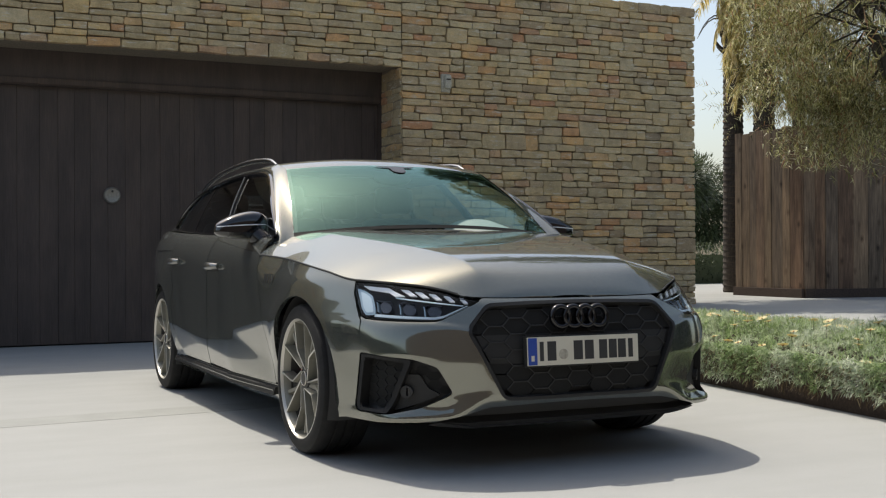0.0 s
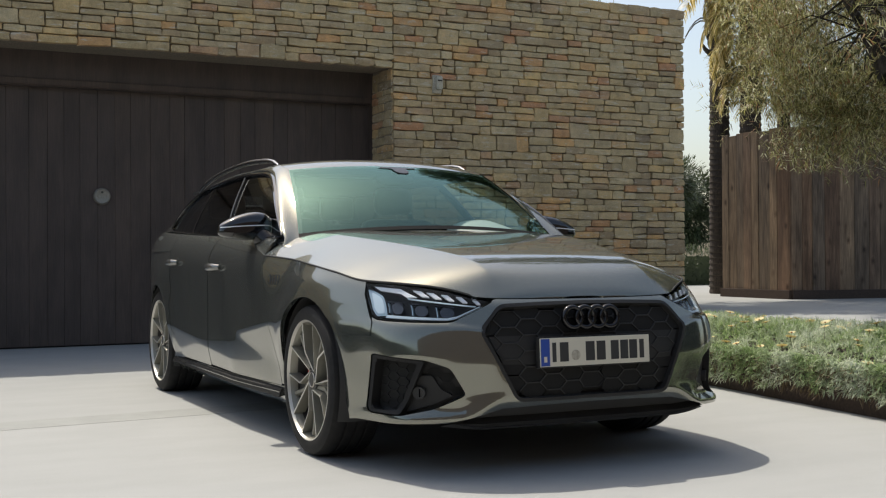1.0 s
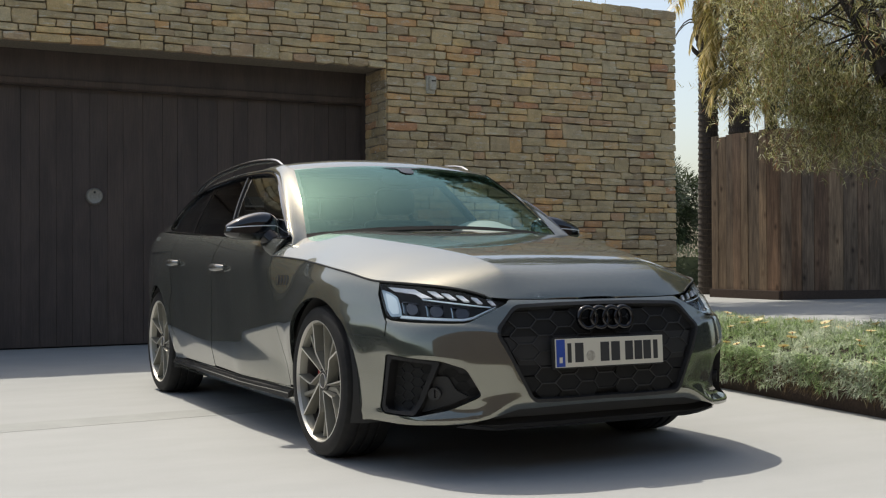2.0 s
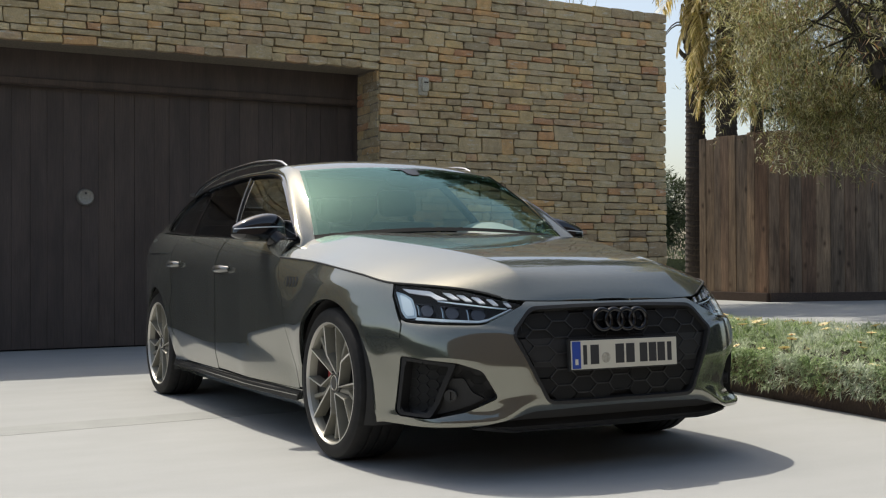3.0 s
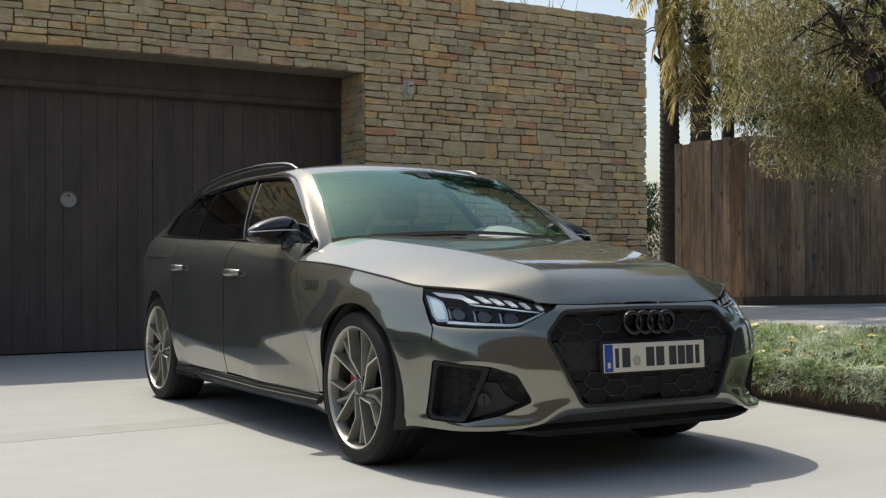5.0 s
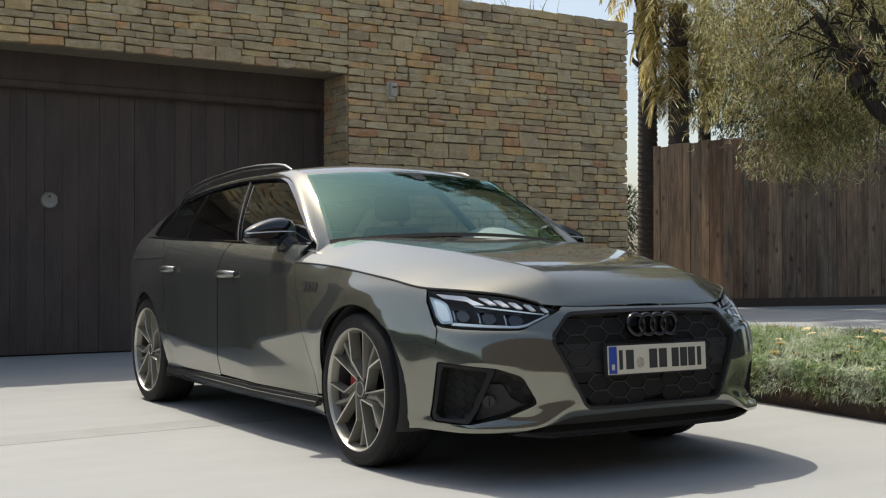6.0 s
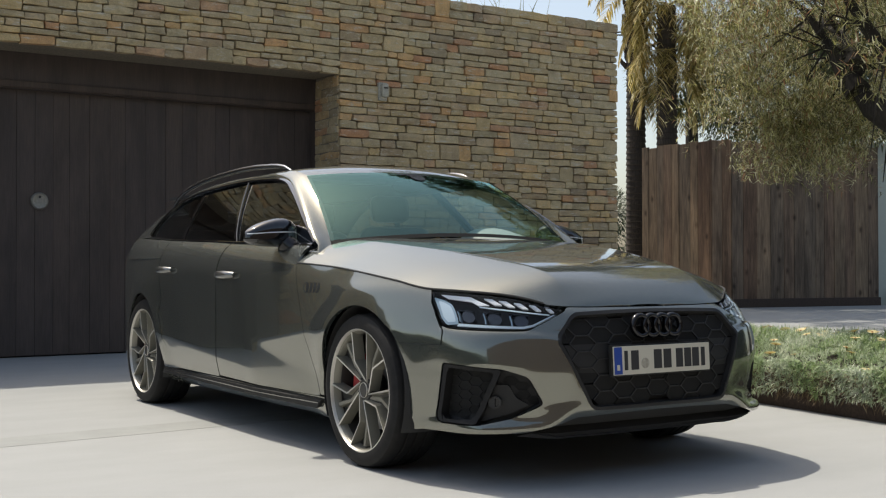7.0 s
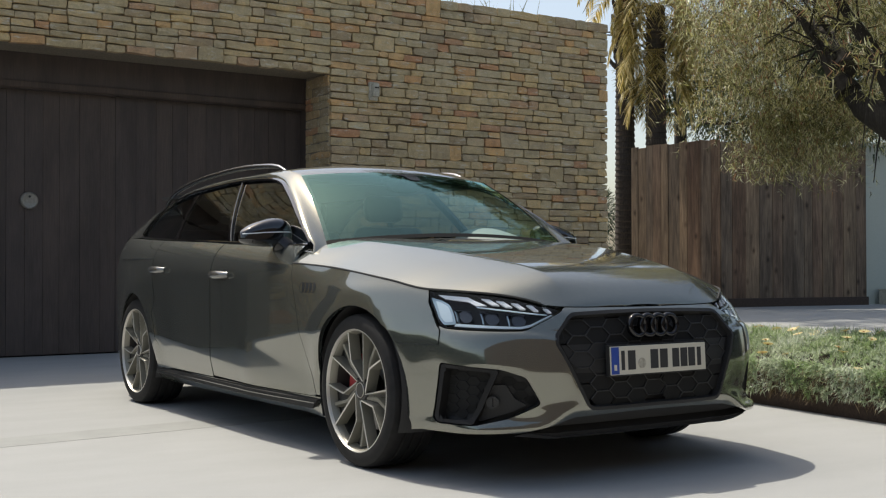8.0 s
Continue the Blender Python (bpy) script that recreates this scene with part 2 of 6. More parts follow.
MAT = {
    "concrete": concrete_material(),
    "stone": stone_material("stone", True),
    "stone_far": stone_material("stone_joined", False),
    "mortar": plain("mortar", (0.26, 0.215, 0.16), 0.95, grain=0.3),
    "dark_wood": wood_material("dark_wood", [(0.070, 0.052, 0.043), (0.088, 0.065, 0.054), (0.108, 0.080, 0.066)], 1.0, 0.7, vary=0.25),
    "batten_wood": wood_material("batten_wood", [(0.065, 0.044, 0.033), (0.09, 0.062, 0.046), (0.12, 0.085, 0.062)], 1.0, 0.7),
    "fence_wood": weathered_material(),
    "rust_steel": plain("rust_steel", (0.055, 0.035, 0.025), 0.8, grain=0.4),
    "soil": plain("soil", (0.05, 0.038, 0.028), 0.95, grain=0.5),
    "white_render": plain("white_render", (0.40, 0.43, 0.38), 0.9, grain=0.06),
    "paint": paint_material(),
    "gloss_black": plain("gloss_black", (0.008, 0.008, 0.009), 0.08, coat=1.0),
    "satin_black": plain("satin_black", (0.032, 0.032, 0.031), 0.5, spec=0.25),
    "badge_black": plain("badge_black", (0.012, 0.012, 0.013), 0.2, spec=0.5),
    "matt_black": plain("matt_black", (0.055, 0.055, 0.054), 0.8, spec=0.2),
    "rubber": tyre_material(),
    "alloy": plain("alloy", (0.68, 0.66, 0.60), 0.36, 0.6),
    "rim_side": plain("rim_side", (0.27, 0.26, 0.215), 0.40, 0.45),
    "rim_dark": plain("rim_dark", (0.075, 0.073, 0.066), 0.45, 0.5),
    "alloy_dark": plain("alloy_dark", (0.16, 0.16, 0.155), 0.35, 0.85),
    "alu": plain("alu", (0.34, 0.34, 0.34), 0.26, 1.0),
    "windscreen": glass_material("windscreen_glass", (0.80, 0.96, 0.90), (0.58, 0.98, 0.88), 2.15),
    "side_glass": glass_material("side_glass", (0.88, 0.93, 0.90), (0.95, 0.97, 0.97), 2.5),
    "privacy": glass_material("privacy_glass", (0.34, 0.37, 0.36), (0.95, 0.97, 0.97), 2.1),
    "lens": glass_material("lamp_lens", (0.96, 0.98, 0.99), (1, 1, 1), 1.30),
    "mesh_black": plain("mesh_black", (0.040, 0.040, 0.039), 0.5, spec=0.3),
    "satin_dark": plain("satin_dark", (0.022, 0.022, 0.022), 0.6, spec=0.2),
    "cell_black": plain("cell_black", (0.022, 0.022, 0.021), 0.7, spec=0.12),
    "ring_dark": plain("ring_dark", (0.005, 0.005, 0.006), 0.12, spec=0.6),
    "handle_grey": plain("handle_grey", (0.26, 0.26, 0.25), 0.24, 0.8),
    "lamp_block": plain("lamp_block", (0.36, 0.48, 0.58), 0.15),
    "lamp_glass": plain("lamp_glass", (0.62, 0.74, 0.82), 0.12),
    "projector_glass": plain("projector_glass", (0.02, 0.022, 0.026), 0.06, coat=1.0),
    "lamp_white": plain("lamp_white", (0.86, 0.89, 0.92), 0.2),
    "plate": plain("plate_white", (0.68, 0.65, 0.54), 0.35),
    "plate_blue": plain("plate_blue", (0.02, 0.07, 0.36), 0.35),
    "tail_red": plain("tail_red", (0.10, 0.004, 0.006), 0.12, coat=0.8),
    "caliper": plain("caliper_red", (0.38, 0.016, 0.020), 0.3),
    "steel": plain("disc_steel", (0.35, 0.34, 0.33), 0.35, 1.0),
    "cloth": plain("seat_leather", (0.035, 0.035, 0.036), 0.5, grain=0.2),
    # much paler than the dashboard, to put sunlight into the hood's colour
    "hood_sunlit": plain("hood_sunlit", (0.36, 0.37, 0.36), 0.6, grain=0.08),
    "bark": wood_material("bark", [(0.016, 0.013, 0.011), (0.036, 0.030, 0.025), (0.07, 0.06, 0.05)], 1.2, 0.95, False, 1.0),
    "palm_bark": wood_material("palm_bark", [(0.035, 0.029, 0.024), (0.075, 0.060, 0.048), (0.13, 0.105, 0.08)], 1.0, 0.95, False, 1.0),
    # darkest and palest greens put the crown's inner shade and glints into leaf colour
    "olive_leaf": leaf_material("olive_leaf", [(0.0, (0.06, 0.062, 0.022)), (0.40, (0.23, 0.225, 0.075)), (0.60, (0.50, 0.48, 0.18)), (0.80, (0.82, 0.80, 0.52)), (0.895, (0.76, 0.74, 0.54)), (0.90, (0.42, 0.22, 0.12)), (1.0, (0.34, 0.19, 0.10))], 0.33, 0.42),
    "palm_leaf": leaf_material("palm_leaf", [(0.0, (0.24, 0.20, 0.06)), (0.5, (0.55, 0.45, 0.16)), (0.8, (0.90, 0.76, 0.42)), (1.0, (0.92, 0.82, 0.54))], 0.35, 0.68),
    "bed_leaf": bed_material(),
    "dry_leaf": leaf_material("dry_leaf", [(0.0, (0.09, 0.06, 0.035)), (0.6, (0.22, 0.15, 0.08)), (1.0, (0.42, 0.34, 0.20))], 0.7, 0.2),
    "hedge_leaf": leaf_material("hedge_leaf", [(0.0, (0.035, 0.05, 0.022)), (0.6, (0.065, 0.09, 0.04)), (1.0, (0.12, 0.15, 0.07))], 0.5, 0.3),
    "grass": leaf_material("roof_grass", [(0.0, (0.10, 0.13, 0.05)), (1.0, (0.26, 0.26, 0.12))], 0.6, 0.3),
    "petal": leaf_material("petal", [(0.0, (0.84, 0.66, 0.24)), (1.0, (0.88, 0.80, 0.50))], 0.5, 0.3),
    "petal_core": plain("petal_core", (0.35, 0.14, 0.02), 0.7),
    "stucco": plain("lamp_stucco", (0.46, 0.43, 0.35), 0.85, grain=0.25),
    "knob": plain("dull_steel", (0.30, 0.28, 0.24), 0.45, 0.5, grain=0.2),
}

# ---- ground ----
def ground_height(x, y):
    return 0.27 * smoothstep(2.5, 6.0, y) * smoothstep(6.0, 0.5, x)


bm = bmesh.new()
gx = [-400, -120, -40, -20] + [-12 + 0.75 * i for i in range(33)] + [20, 40, 120, 400]
gy = [-400, -120, -40, -20] + [-12 + 0.75 * i for i in range(41)] + [30, 50, 120, 400]
grid = [[bm.verts.new((x, y, ground_height(x, y))) for y in gy] for x in gx]
for i in range(len(gx) - 1):
    for j in range(len(gy) - 1):
        bm.faces.new((grid[i][j], grid[i + 1][j], grid[i + 1][j + 1], grid[i][j + 1]))
ground = link_mesh("ground", bm, MAT["concrete"], smooth=60)
tagged(ground, "pale cast concrete driveway in hard sunlight", "ground", kind="structure")


def strip_material():
    m, t, p = material("joint_strip")
    f = noise_node(t, 5, 6)
    t.links.new(ramp(t, f, [(0.3, (0.31, 0.318, 0.302)), (0.7, (0.362, 0.37, 0.352))]), p.inputs["Base Color"])
    p.inputs["Roughness"].default_value = 0.85
    return m


# a flush band of slightly darker concrete across the drive
MAT["strip"] = strip_material()
bm = box_mesh((-0.325, -9.0, -0.05), (-0.025, 2.30, 0.0012))
for v in bm.verts:
    v.co.x -= 0.09 * (v.co.y + 1.8)
strip = link_mesh("pavement", bm, MAT["strip"])
tagged(strip, "narrow drainage band of greyer concrete across the driveway", "pavement", kind="structure")

# ---- garage building ----
WX, DOOR_X, TOP = -4.92, -5.60, 3.78
Y0, Y1, YL, LINTEL = -3.5, 2.34, -9.5, 2.84
Y2 = 6.12
building = thing("garage_building", "flat-roofed garage faced in dry-laid brown and tan stone", "building", kind="structure")
bm = bmesh.new()
B = WX - 0.05
add_box(bm, (B - 0.52, Y1, -0.1), (B, Y2 - 0.05, TOP - 0.03))
add_box(bm, (B - 0.52, YL, -0.1), (B, Y0, TOP - 0.03))
add_box(bm, (B - 0.52, Y0, LINTEL + 0.02), (B, Y1, TOP - 0.03))
part("wall_core", bm, MAT["mortar"], building)
bm = bmesh.new()
add_box(bm, (-12.0, YL, -0.1), (B - 0.53, YL + 0.3, TOP - 0.05))
add_box(bm, (-12.0, Y2 - 0.4, -0.1), (B - 0.53, Y2 - 0.06, TOP - 0.05))
add_box(bm, (-12.3, YL, -0.1), (-12.0, Y2 - 0.06, TOP - 0.05))
part("rear_wall", bm, MAT["mortar"], building)
part("roof", box_mesh((-12.3, YL, TOP - 0.25), (B - 0.55, Y2 - 0.08, TOP - 0.04)), MAT["mortar"], building)


def stone_mesh(w, h, rng, depth=0.07):
    """One rough ledge stone, its face towards +x, centred on its own origin."""
    n = 8
    ang = [(-1, -1), (0.0, -1), (1, -1), (1, 0.0), (1, 1), (0.0, 1), (-1, 1), (-1, 0.0)]
    outer, front = [], []
    j = min(0.0075, h * 0.10)
    for i, (a, b) in enumerate(ang):
        corner = abs(a) == 1 and abs(b) == 1
        y = a * w / 2 + rng.uniform(-j, j) - (a * j * 0.5 if corner else 0)
        z = b * h / 2 + rng.uniform(-j, j) - (b * j * 0.5 if corner else 0)
        outer.append((y, z))
        front.append((y * (1 - 0.006 / max(w, 0.06)), z * (1 - 0.006 / max(h, 0.05)), rng.uniform(-0.005, 0.005)))
    tilt_y, tilt_z, out = rng.uniform(-0.05, 0.05), rng.uniform(-0.10, 0.08), rng.uniform(-0.010, 0.012)
    verts = [(-depth, y, z) for y, z in outer]
    verts += [(-0.010 + out + tilt_y * y + tilt_z * z, y, z) for y, z in outer]
    verts += [(out + d + tilt_y * y + tilt_z * z, y, z) for y, z, d in front]
    verts.append((out + rng.uniform(0.0, 0.010), rng.uniform(-0.2, 0.2) * w, 0.0))
    faces = []
    for r in (0, n):
        for i in range(n):
            k = (i + 1) % n
            faces.append((r + i, r + k, r + n + k, r + n + i))
    for i in range(n):
        faces.append((2 * n + i, 2 * n + (i + 1) % n, 3 * n))
    return verts, faces


def stone_layout(rng, ya, yb, za, zb):
    """Stones of uneven courses: (centre y, centre z, width, height)."""
    out = []
    z = za
    while z < zb - 0.03:
        band = min(rng.uniform(0.135, 0.180), zb - z)
        if zb - z - band < 0.06:
            band = zb - z
        y = ya
        while y < yb - 0.01:
            whole = rng.random() < 0.20
            run = min(rng.uniform(0.16, 0.30) if whole else rng.uniform(0.4, 1.2), yb - y)
            if yb - y - run < 0.14:
                run = yb - y
            f = rng.uniform(0.40, 0.60)
            rows = [band] if whole and run < 0.4 else [band * f, band * (1 - f)]
            zz = z
            for h in rows:
                yy = y
                while yy < y + run - 0.01:
                    w = min(rng.uniform(0.12, 0.36) if h < 0.12 else rng.uniform(0.16, 0.30), y + run - yy)
                    if y + run - yy - w < 0.10:
                        w = y + run - yy
                    out.append((yy + w / 2, zz + h / 2, w, h))
                    yy += w
                zz += h
            y += run
        z += band
    return out


# ---- garage door ----
door = thing("door_1", "very dark stained garage door of upright boards, closed", "door", (DOOR_X, 0, 0), kind="structure")
y, rng = Y0 - 0.3, random.Random(5)
while y < Y1 + 0.2:
    w = rng.uniform(0.15, 0.21)
    part("board", box_mesh((-0.05 + rng.uniform(-0.004, 0.004), y + 0.001, 0.015), (0.0 + rng.uniform(-0.003, 0.004), y + w - 0.001, 2.75), 0.002), MAT["dark_wood"], door)
    y += w
part("header_beam", box_mesh((0.02, Y0, 2.52), (0.10, Y1, 2.90), 0.004), MAT["dark_wood"], door)
part("batten", box_mesh((0.10, Y0, 2.53), (0.125, Y1 - 0.015, 2.59), 0.004), MAT["batten_wood"], door, "brown timber batten")
part("jamb", box_mesh((-0.04, Y1 - 0.012, 0.0), (0.125, Y1 + 0.15, 2.9), 0.003), MAT["dark_wood"], door)
part("backing", box_mesh((-0.12, Y0 - 0.4, 0.0), (-0.07, Y1 + 0.4, 3.0)), MAT["matt_black"], door)
bm = bmesh.new()
lathe(bm, [(0.0, 0.03), (0.055, 0.028), (0.068, 0.034), (0.080, 0.024), (0.084, 0.0)], pose(0.004, -0.516, 1.476, 0, 90, 0), 32)
knob = part("pull_handle", bm, MAT["knob"], door, "round dull steel recessed pull", smooth=40)
bm = bmesh.new()
lathe(bm, [(0.0, 0.012), (0.010, 0.010), (0.012, 0.0)], pose(0.030, -0.516, 1.515, 0, 90, 0), 16)
part("keyhole", bm, MAT["matt_black"], knob)

# ---- wall lamp ----
sconce = thing("wall_lamp", "small pale weathered wall lamp fixed to the stone", "wall lamp", (WX + 0.02, 2.842, 2.70))
bm = bmesh.new()
add_box(bm, (-0.03, -0.055, -0.10), (0.012, 0.045, 0.09), bevel=0.006)
part("back_plate", bm, MAT["stucco"], sconce, smooth=30)
bm = bmesh.new()
add_box(bm, (0.012, -0.040, -0.07), (0.065, 0.040, 0.08), bevel=0.02)
part("shade", bm, MAT["stucco"], sconce, smooth=40)
part("slot", box_mesh((0.064, -0.025, 0.02), (0.068, 0.025, 0.035)), MAT["soil"], sconce)

# ---- planting bed ----


def bed_edge(x):
    return 2.392 - 0.141 * x


bed = thing("planting_bed", "raised planting bed with a dark steel edge", "planting bed", kind="structure")
bm = bmesh.new()
a = Vector((-1.9, bed_edge(-1.9), 0))
for x0, x1 in ((-1.9, 0.1), (0.1, 2.1), (2.1, 4.6)):
    p0, p1 = Vector((x0, bed_edge(x0), 0)), Vector((x1 - 0.004, bed_edge(x1 - 0.004), 0))
    d = p1 - p0
    bm2 = box_mesh((0, 0, -0.05), (d.length, 0.012, 0.20), 0.003, Matrix.Translation(p0) @ Matrix.Rotation(math.atan2(d.y, d.x), 4, "Z"))
    part("edging", bm2, MAT["rust_steel"], bed)
bm = bmesh.new()
rows = []
for i in range(27):
    x = -1.9 + i * 0.25
    row = []
    for k in range(8):
        f = k / 7
        depth = 1.35 + 0.25 * math.sin(x * 0.9)
        yy = bed_edge(x) + 0.013 + depth * f
        row.append(bm.verts.new((x, yy, 0.15 + 0.12 * f + 0.02 * noise.noise((x * 2, yy * 2, 0)))))
    rows.append(row)
for i in range(26):
    for k in range(7):
        bm.faces.new((rows[i][k], rows[i + 1][k], rows[i + 1][k + 1], rows[i][k + 1]))
part("soil", bm, MAT["soil"], bed)


def add_blade(vs, fs, base, way, length, width, bend, rng, segs=2):
    """A narrow leaf: a strip that bends downwards along its length."""
    side = way.cross(Vector((rng.uniform(-0.4, 0.4), rng.uniform(-0.4, 0.4), 1)))
    if side.length < 1e-4:
        side = Vector((1, 0, 0))
    side.normalize()
    k = len(vs)
    p, d = base.copy(), way.copy()
    for s in range(segs + 1):
        f = s / segs
        w = width * (0.55 + 0.45 * math.sin(math.pi * min(0.999, f + 0.15))) * (1 - 0.85 * f ** 3) * 0.5
        vs.append(tuple(p - side * w))
        vs.append(tuple(p + side * w))
        p = p + d * (length / segs)
        d = (d + Vector((0, 0, -bend / segs))).normalized()
    for s in range(segs):
        fs.append((k + 2 * s, k + 2 * s + 1, k + 2 * s + 3, k + 2 * s + 2))


def from_lists(name, vs, fs, material_, parent=None, label=""):
    me = bpy.data.meshes.new(name)
    me.from_pydata(vs, [], fs)
    me.materials.append(material_)
    for p in me.polygons:
        p.use_smooth = True
    ob = new(name, me)
    if parent is not None:
        ob.parent = parent
    if label:
        ob["label"] = label
    return ob


def bed_top(x, f):
    """Height of the planting's soft upper surface; f runs from its front to its back."""
    return 0.25 + 0.17 * smoothstep(0.0, 0.45, f) + 0.03 * noise.noise((x * 1.7, f * 3, 2.0)) - 0.05 * smoothstep(0.8, 1.0, f)


rng = random.Random(11)
vs, fs = [], []
for _ in range(12500):
    x = rng.uniform(-1.85, 4.4)
    f = rng.random()
    depth = 1.35 + 0.25 * math.sin(x * 0.9)
    yy = bed_edge(x) - 0.03 + depth * f
    top = bed_top(x, f)
    c = Vector((x, yy, top - rng.uniform(0.03, 0.15)))
    lean = Vector((rng.uniform(-0.3, 0.3), rng.uniform(-0.3, 0.3) - (0.9 if f < 0.12 else 0), 0))
    for _ in range(rng.randint(8, 13)):
        a, e = rng.uniform(0, 2 * math.pi), rng.uniform(0.1, 1.25)
        way = (Vector((math.cos(a) * math.cos(e), math.sin(a) * math.cos(e), math.sin(e))) + lean * 0.6).normalized()
        add_blade(vs, fs, c, way, rng.uniform(0.020, 0.045), rng.uniform(0.0038, 0.0070), rng.uniform(0.1, 0.8), rng)
# sprays hanging over the edge
for _ in range(3200):
    x = rng.uniform(-1.85, 4.4)
    drop = rng.random() ** 1.4
    c = Vector((x, bed_edge(x) - 0.02 - 0.04 * rng.random(), 0.29 - 0.20 * drop * (1.0 + 0.5 * noise.noise((x * 2.2, 0, 5.0)))))
    for _ in range(rng.randint(5, 9)):
        a, e = rng.uniform(-2.8, -0.3), rng.uniform(-0.9, 0.7)
        way = Vector((math.cos(a) * math.cos(e), math.sin(a) * math.cos(e), math.sin(e)))
        add_blade(vs, fs, c, way, rng.uniform(0.028, 0.058), rng.uniform(0.0045, 0.008), rng.uniform(0.2, 0.8), rng)
# upright tufts that break the surface
for _ in range(1100):
    x, f = rng.uniform(-1.85, 4.4), rng.uniform(0.15, 0.95)
    yy = bed_edge(x) + (1.35 + 0.25 * math.sin(x * 0.9)) * f
    c = Vector((x, yy, bed_top(x, f) - 0.05))
    for _ in range(rng.randint(7, 12)):
        a, e = rng.uniform(0, 2 * math.pi), rng.uniform(0.7, 1.4)
        way = Vector((math.cos(a) * math.cos(e), math.sin(a) * math.cos(e), math.sin(e)))
        add_blade(vs, fs, c, way, rng.uniform(0.045, 0.078), rng.uniform(0.0040, 0.007), rng.uniform(0.3, 1.0), rng)
plants = from_lists("ground_cover_plants", vs, fs, MAT["bed_leaf"])
tagged(plants, "dense silvery green trailing ground cover in the bed", "plants", kind="stuff")


# dry brown stems and dead leaves under the overhanging edge
vs, fs = [], []
for _ in range(1500):
    x = rng.uniform(-1.85, 4.4)
    c = Vector((x, bed_edge(x) - 0.015 - 0.03 * rng.random(), 0.25 - 0.17 * rng.random() ** 1.2))
    for _ in range(rng.randint(3, 6)):
        a, e = rng.uniform(-2.8, -0.3), rng.uniform(-1.3, 0.2)
        way = Vector((math.cos(a) * math.cos(e), math.sin(a) * math.cos(e), math.sin(e)))
        add_blade(vs, fs, c, way, rng.uniform(0.03, 0.07), rng.uniform(0.003, 0.006), rng.uniform(0.2, 0.9), rng)
tagged(from_lists("dry_stems", vs, fs, MAT["dry_leaf"]), "dry brown stems hanging below the green ground cover", "plants", kind="stuff")


def flower(at, rng):
    ob = thing("flower", "open yellow daisy-like flower above the silver foliage", "flower", at, rng.uniform(0, 360), "flowers in the bed")
    bm = bmesh.new()
    tube(bm, [(0, 0, -0.16), (0.004, 0, -0.08), (0, 0, 0)], 0.0018, 5)
    part("stem", bm, MAT["hedge_leaf"], ob)
    vs, fs = [], []
    n = 12
    tilt = Matrix.Rotation(rng.uniform(-0.35, 0.35), 4, "X") @ Matrix.Rotation(rng.uniform(-0.35, 0.35), 4, "Y")
    size = rng.uniform(0.024, 0.038)
    for i in range(n):
        a = 2 * math.pi * i / n
        d, s = Vector((math.cos(a), math.sin(a), 0.28)), Vector((-math.sin(a), math.cos(a), 0))
        k = len(vs)
        for f, w in ((0.2, 0.005), (0.65, 0.011), (1.0, 0.004)):
            p = d * size * f
            p.z = size * (0.34 * f - 0.10 * f * f)
            vs += [tuple(tilt @ (p - s * w)), tuple(tilt @ (p + s * w))]
        fs += [(k, k + 1, k + 3, k + 2), (k + 2, k + 3, k + 5, k + 4)]
    from_lists("petals", vs, fs, MAT["petal"], ob)
    bm = bmesh.new()
    lathe(bm, [(0.0, 0.008), (0.006, 0.006), (0.008, 0.0)], tilt, 10)
    part("flower_core", bm, MAT["petal_core"], ob)
    return ob


rng = random.Random(23)
spots = [(0.648, 2.497), (1.312, 2.228)]
while len(spots) < 84:
    x, f = rng.uniform(-1.2, 2.6), rng.uniform(0.05, 0.88)
    yy = bed_edge(x) + 0.05 + 1.3 * f
    if all((x - a) ** 2 + (yy - b) ** 2 > 0.012 for a, b in spots):
        spots.append((x, yy))
for x, yy in spots:
    f = (yy - bed_edge(x)) / (1.35 + 0.25 * math.sin(x * 0.9))
    flower((x, yy, bed_top(x, min(1, max(0, f))) + rng.uniform(-0.030, 0.006) - 0.065 * smoothstep(0.6, 0.9, f)), rng)

# ---- wooden screen fence ----
FENCE = [(-7.08, 8.50), (-5.66, 8.46), (-5.1, 11.28)]
FZ, FTOP = 0.26, 2.58
fence = thing("fence", "tall screen of weathered brown upright boards on a rusty plinth", "fence")
rng = random.Random(31)
for (ax, ay), (bx, by) in zip(FENCE[:-1], FENCE[1:]):
    d = Vector((bx - ax, by - ay, 0))
    run = d.length
    m = Matrix.Translation((ax, ay, 0)) @ Matrix.Rotation(math.atan2(d.y, d.x), 4, "Z")
    s = 0.0
    while s < run - 0.02:
        w = min(rng.choice((0.15, 0.17, 0.19, 0.23)), run - s)
        off = rng.uniform(-0.006, 0.006)
        bm = box_mesh((s + 0.003, -0.012 + off, FZ + 0.10), (s + w - 0.003, 0.012 + off, FTOP + rng.uniform(-0.02, 0.015)), 0.003, m)
        part("board", bm, MAT["fence_wood"], fence)
        s += w
    part("plinth", box_mesh((-0.015 if ax < -7 else 0.0, -0.045, FZ - 0.15), (run + 0.01, 0.03, FZ + 0.13), 0.004, m), MAT["rust_steel"], fence, "rusty brown steel plinth")
    for z in (0.7, 1.4, 2.1):
        part("rail", box_mesh((0.05, 0.02, z), (run - 0.1, 0.06, z + 0.09), 0.003, m), MAT["fence_wood"], fence)

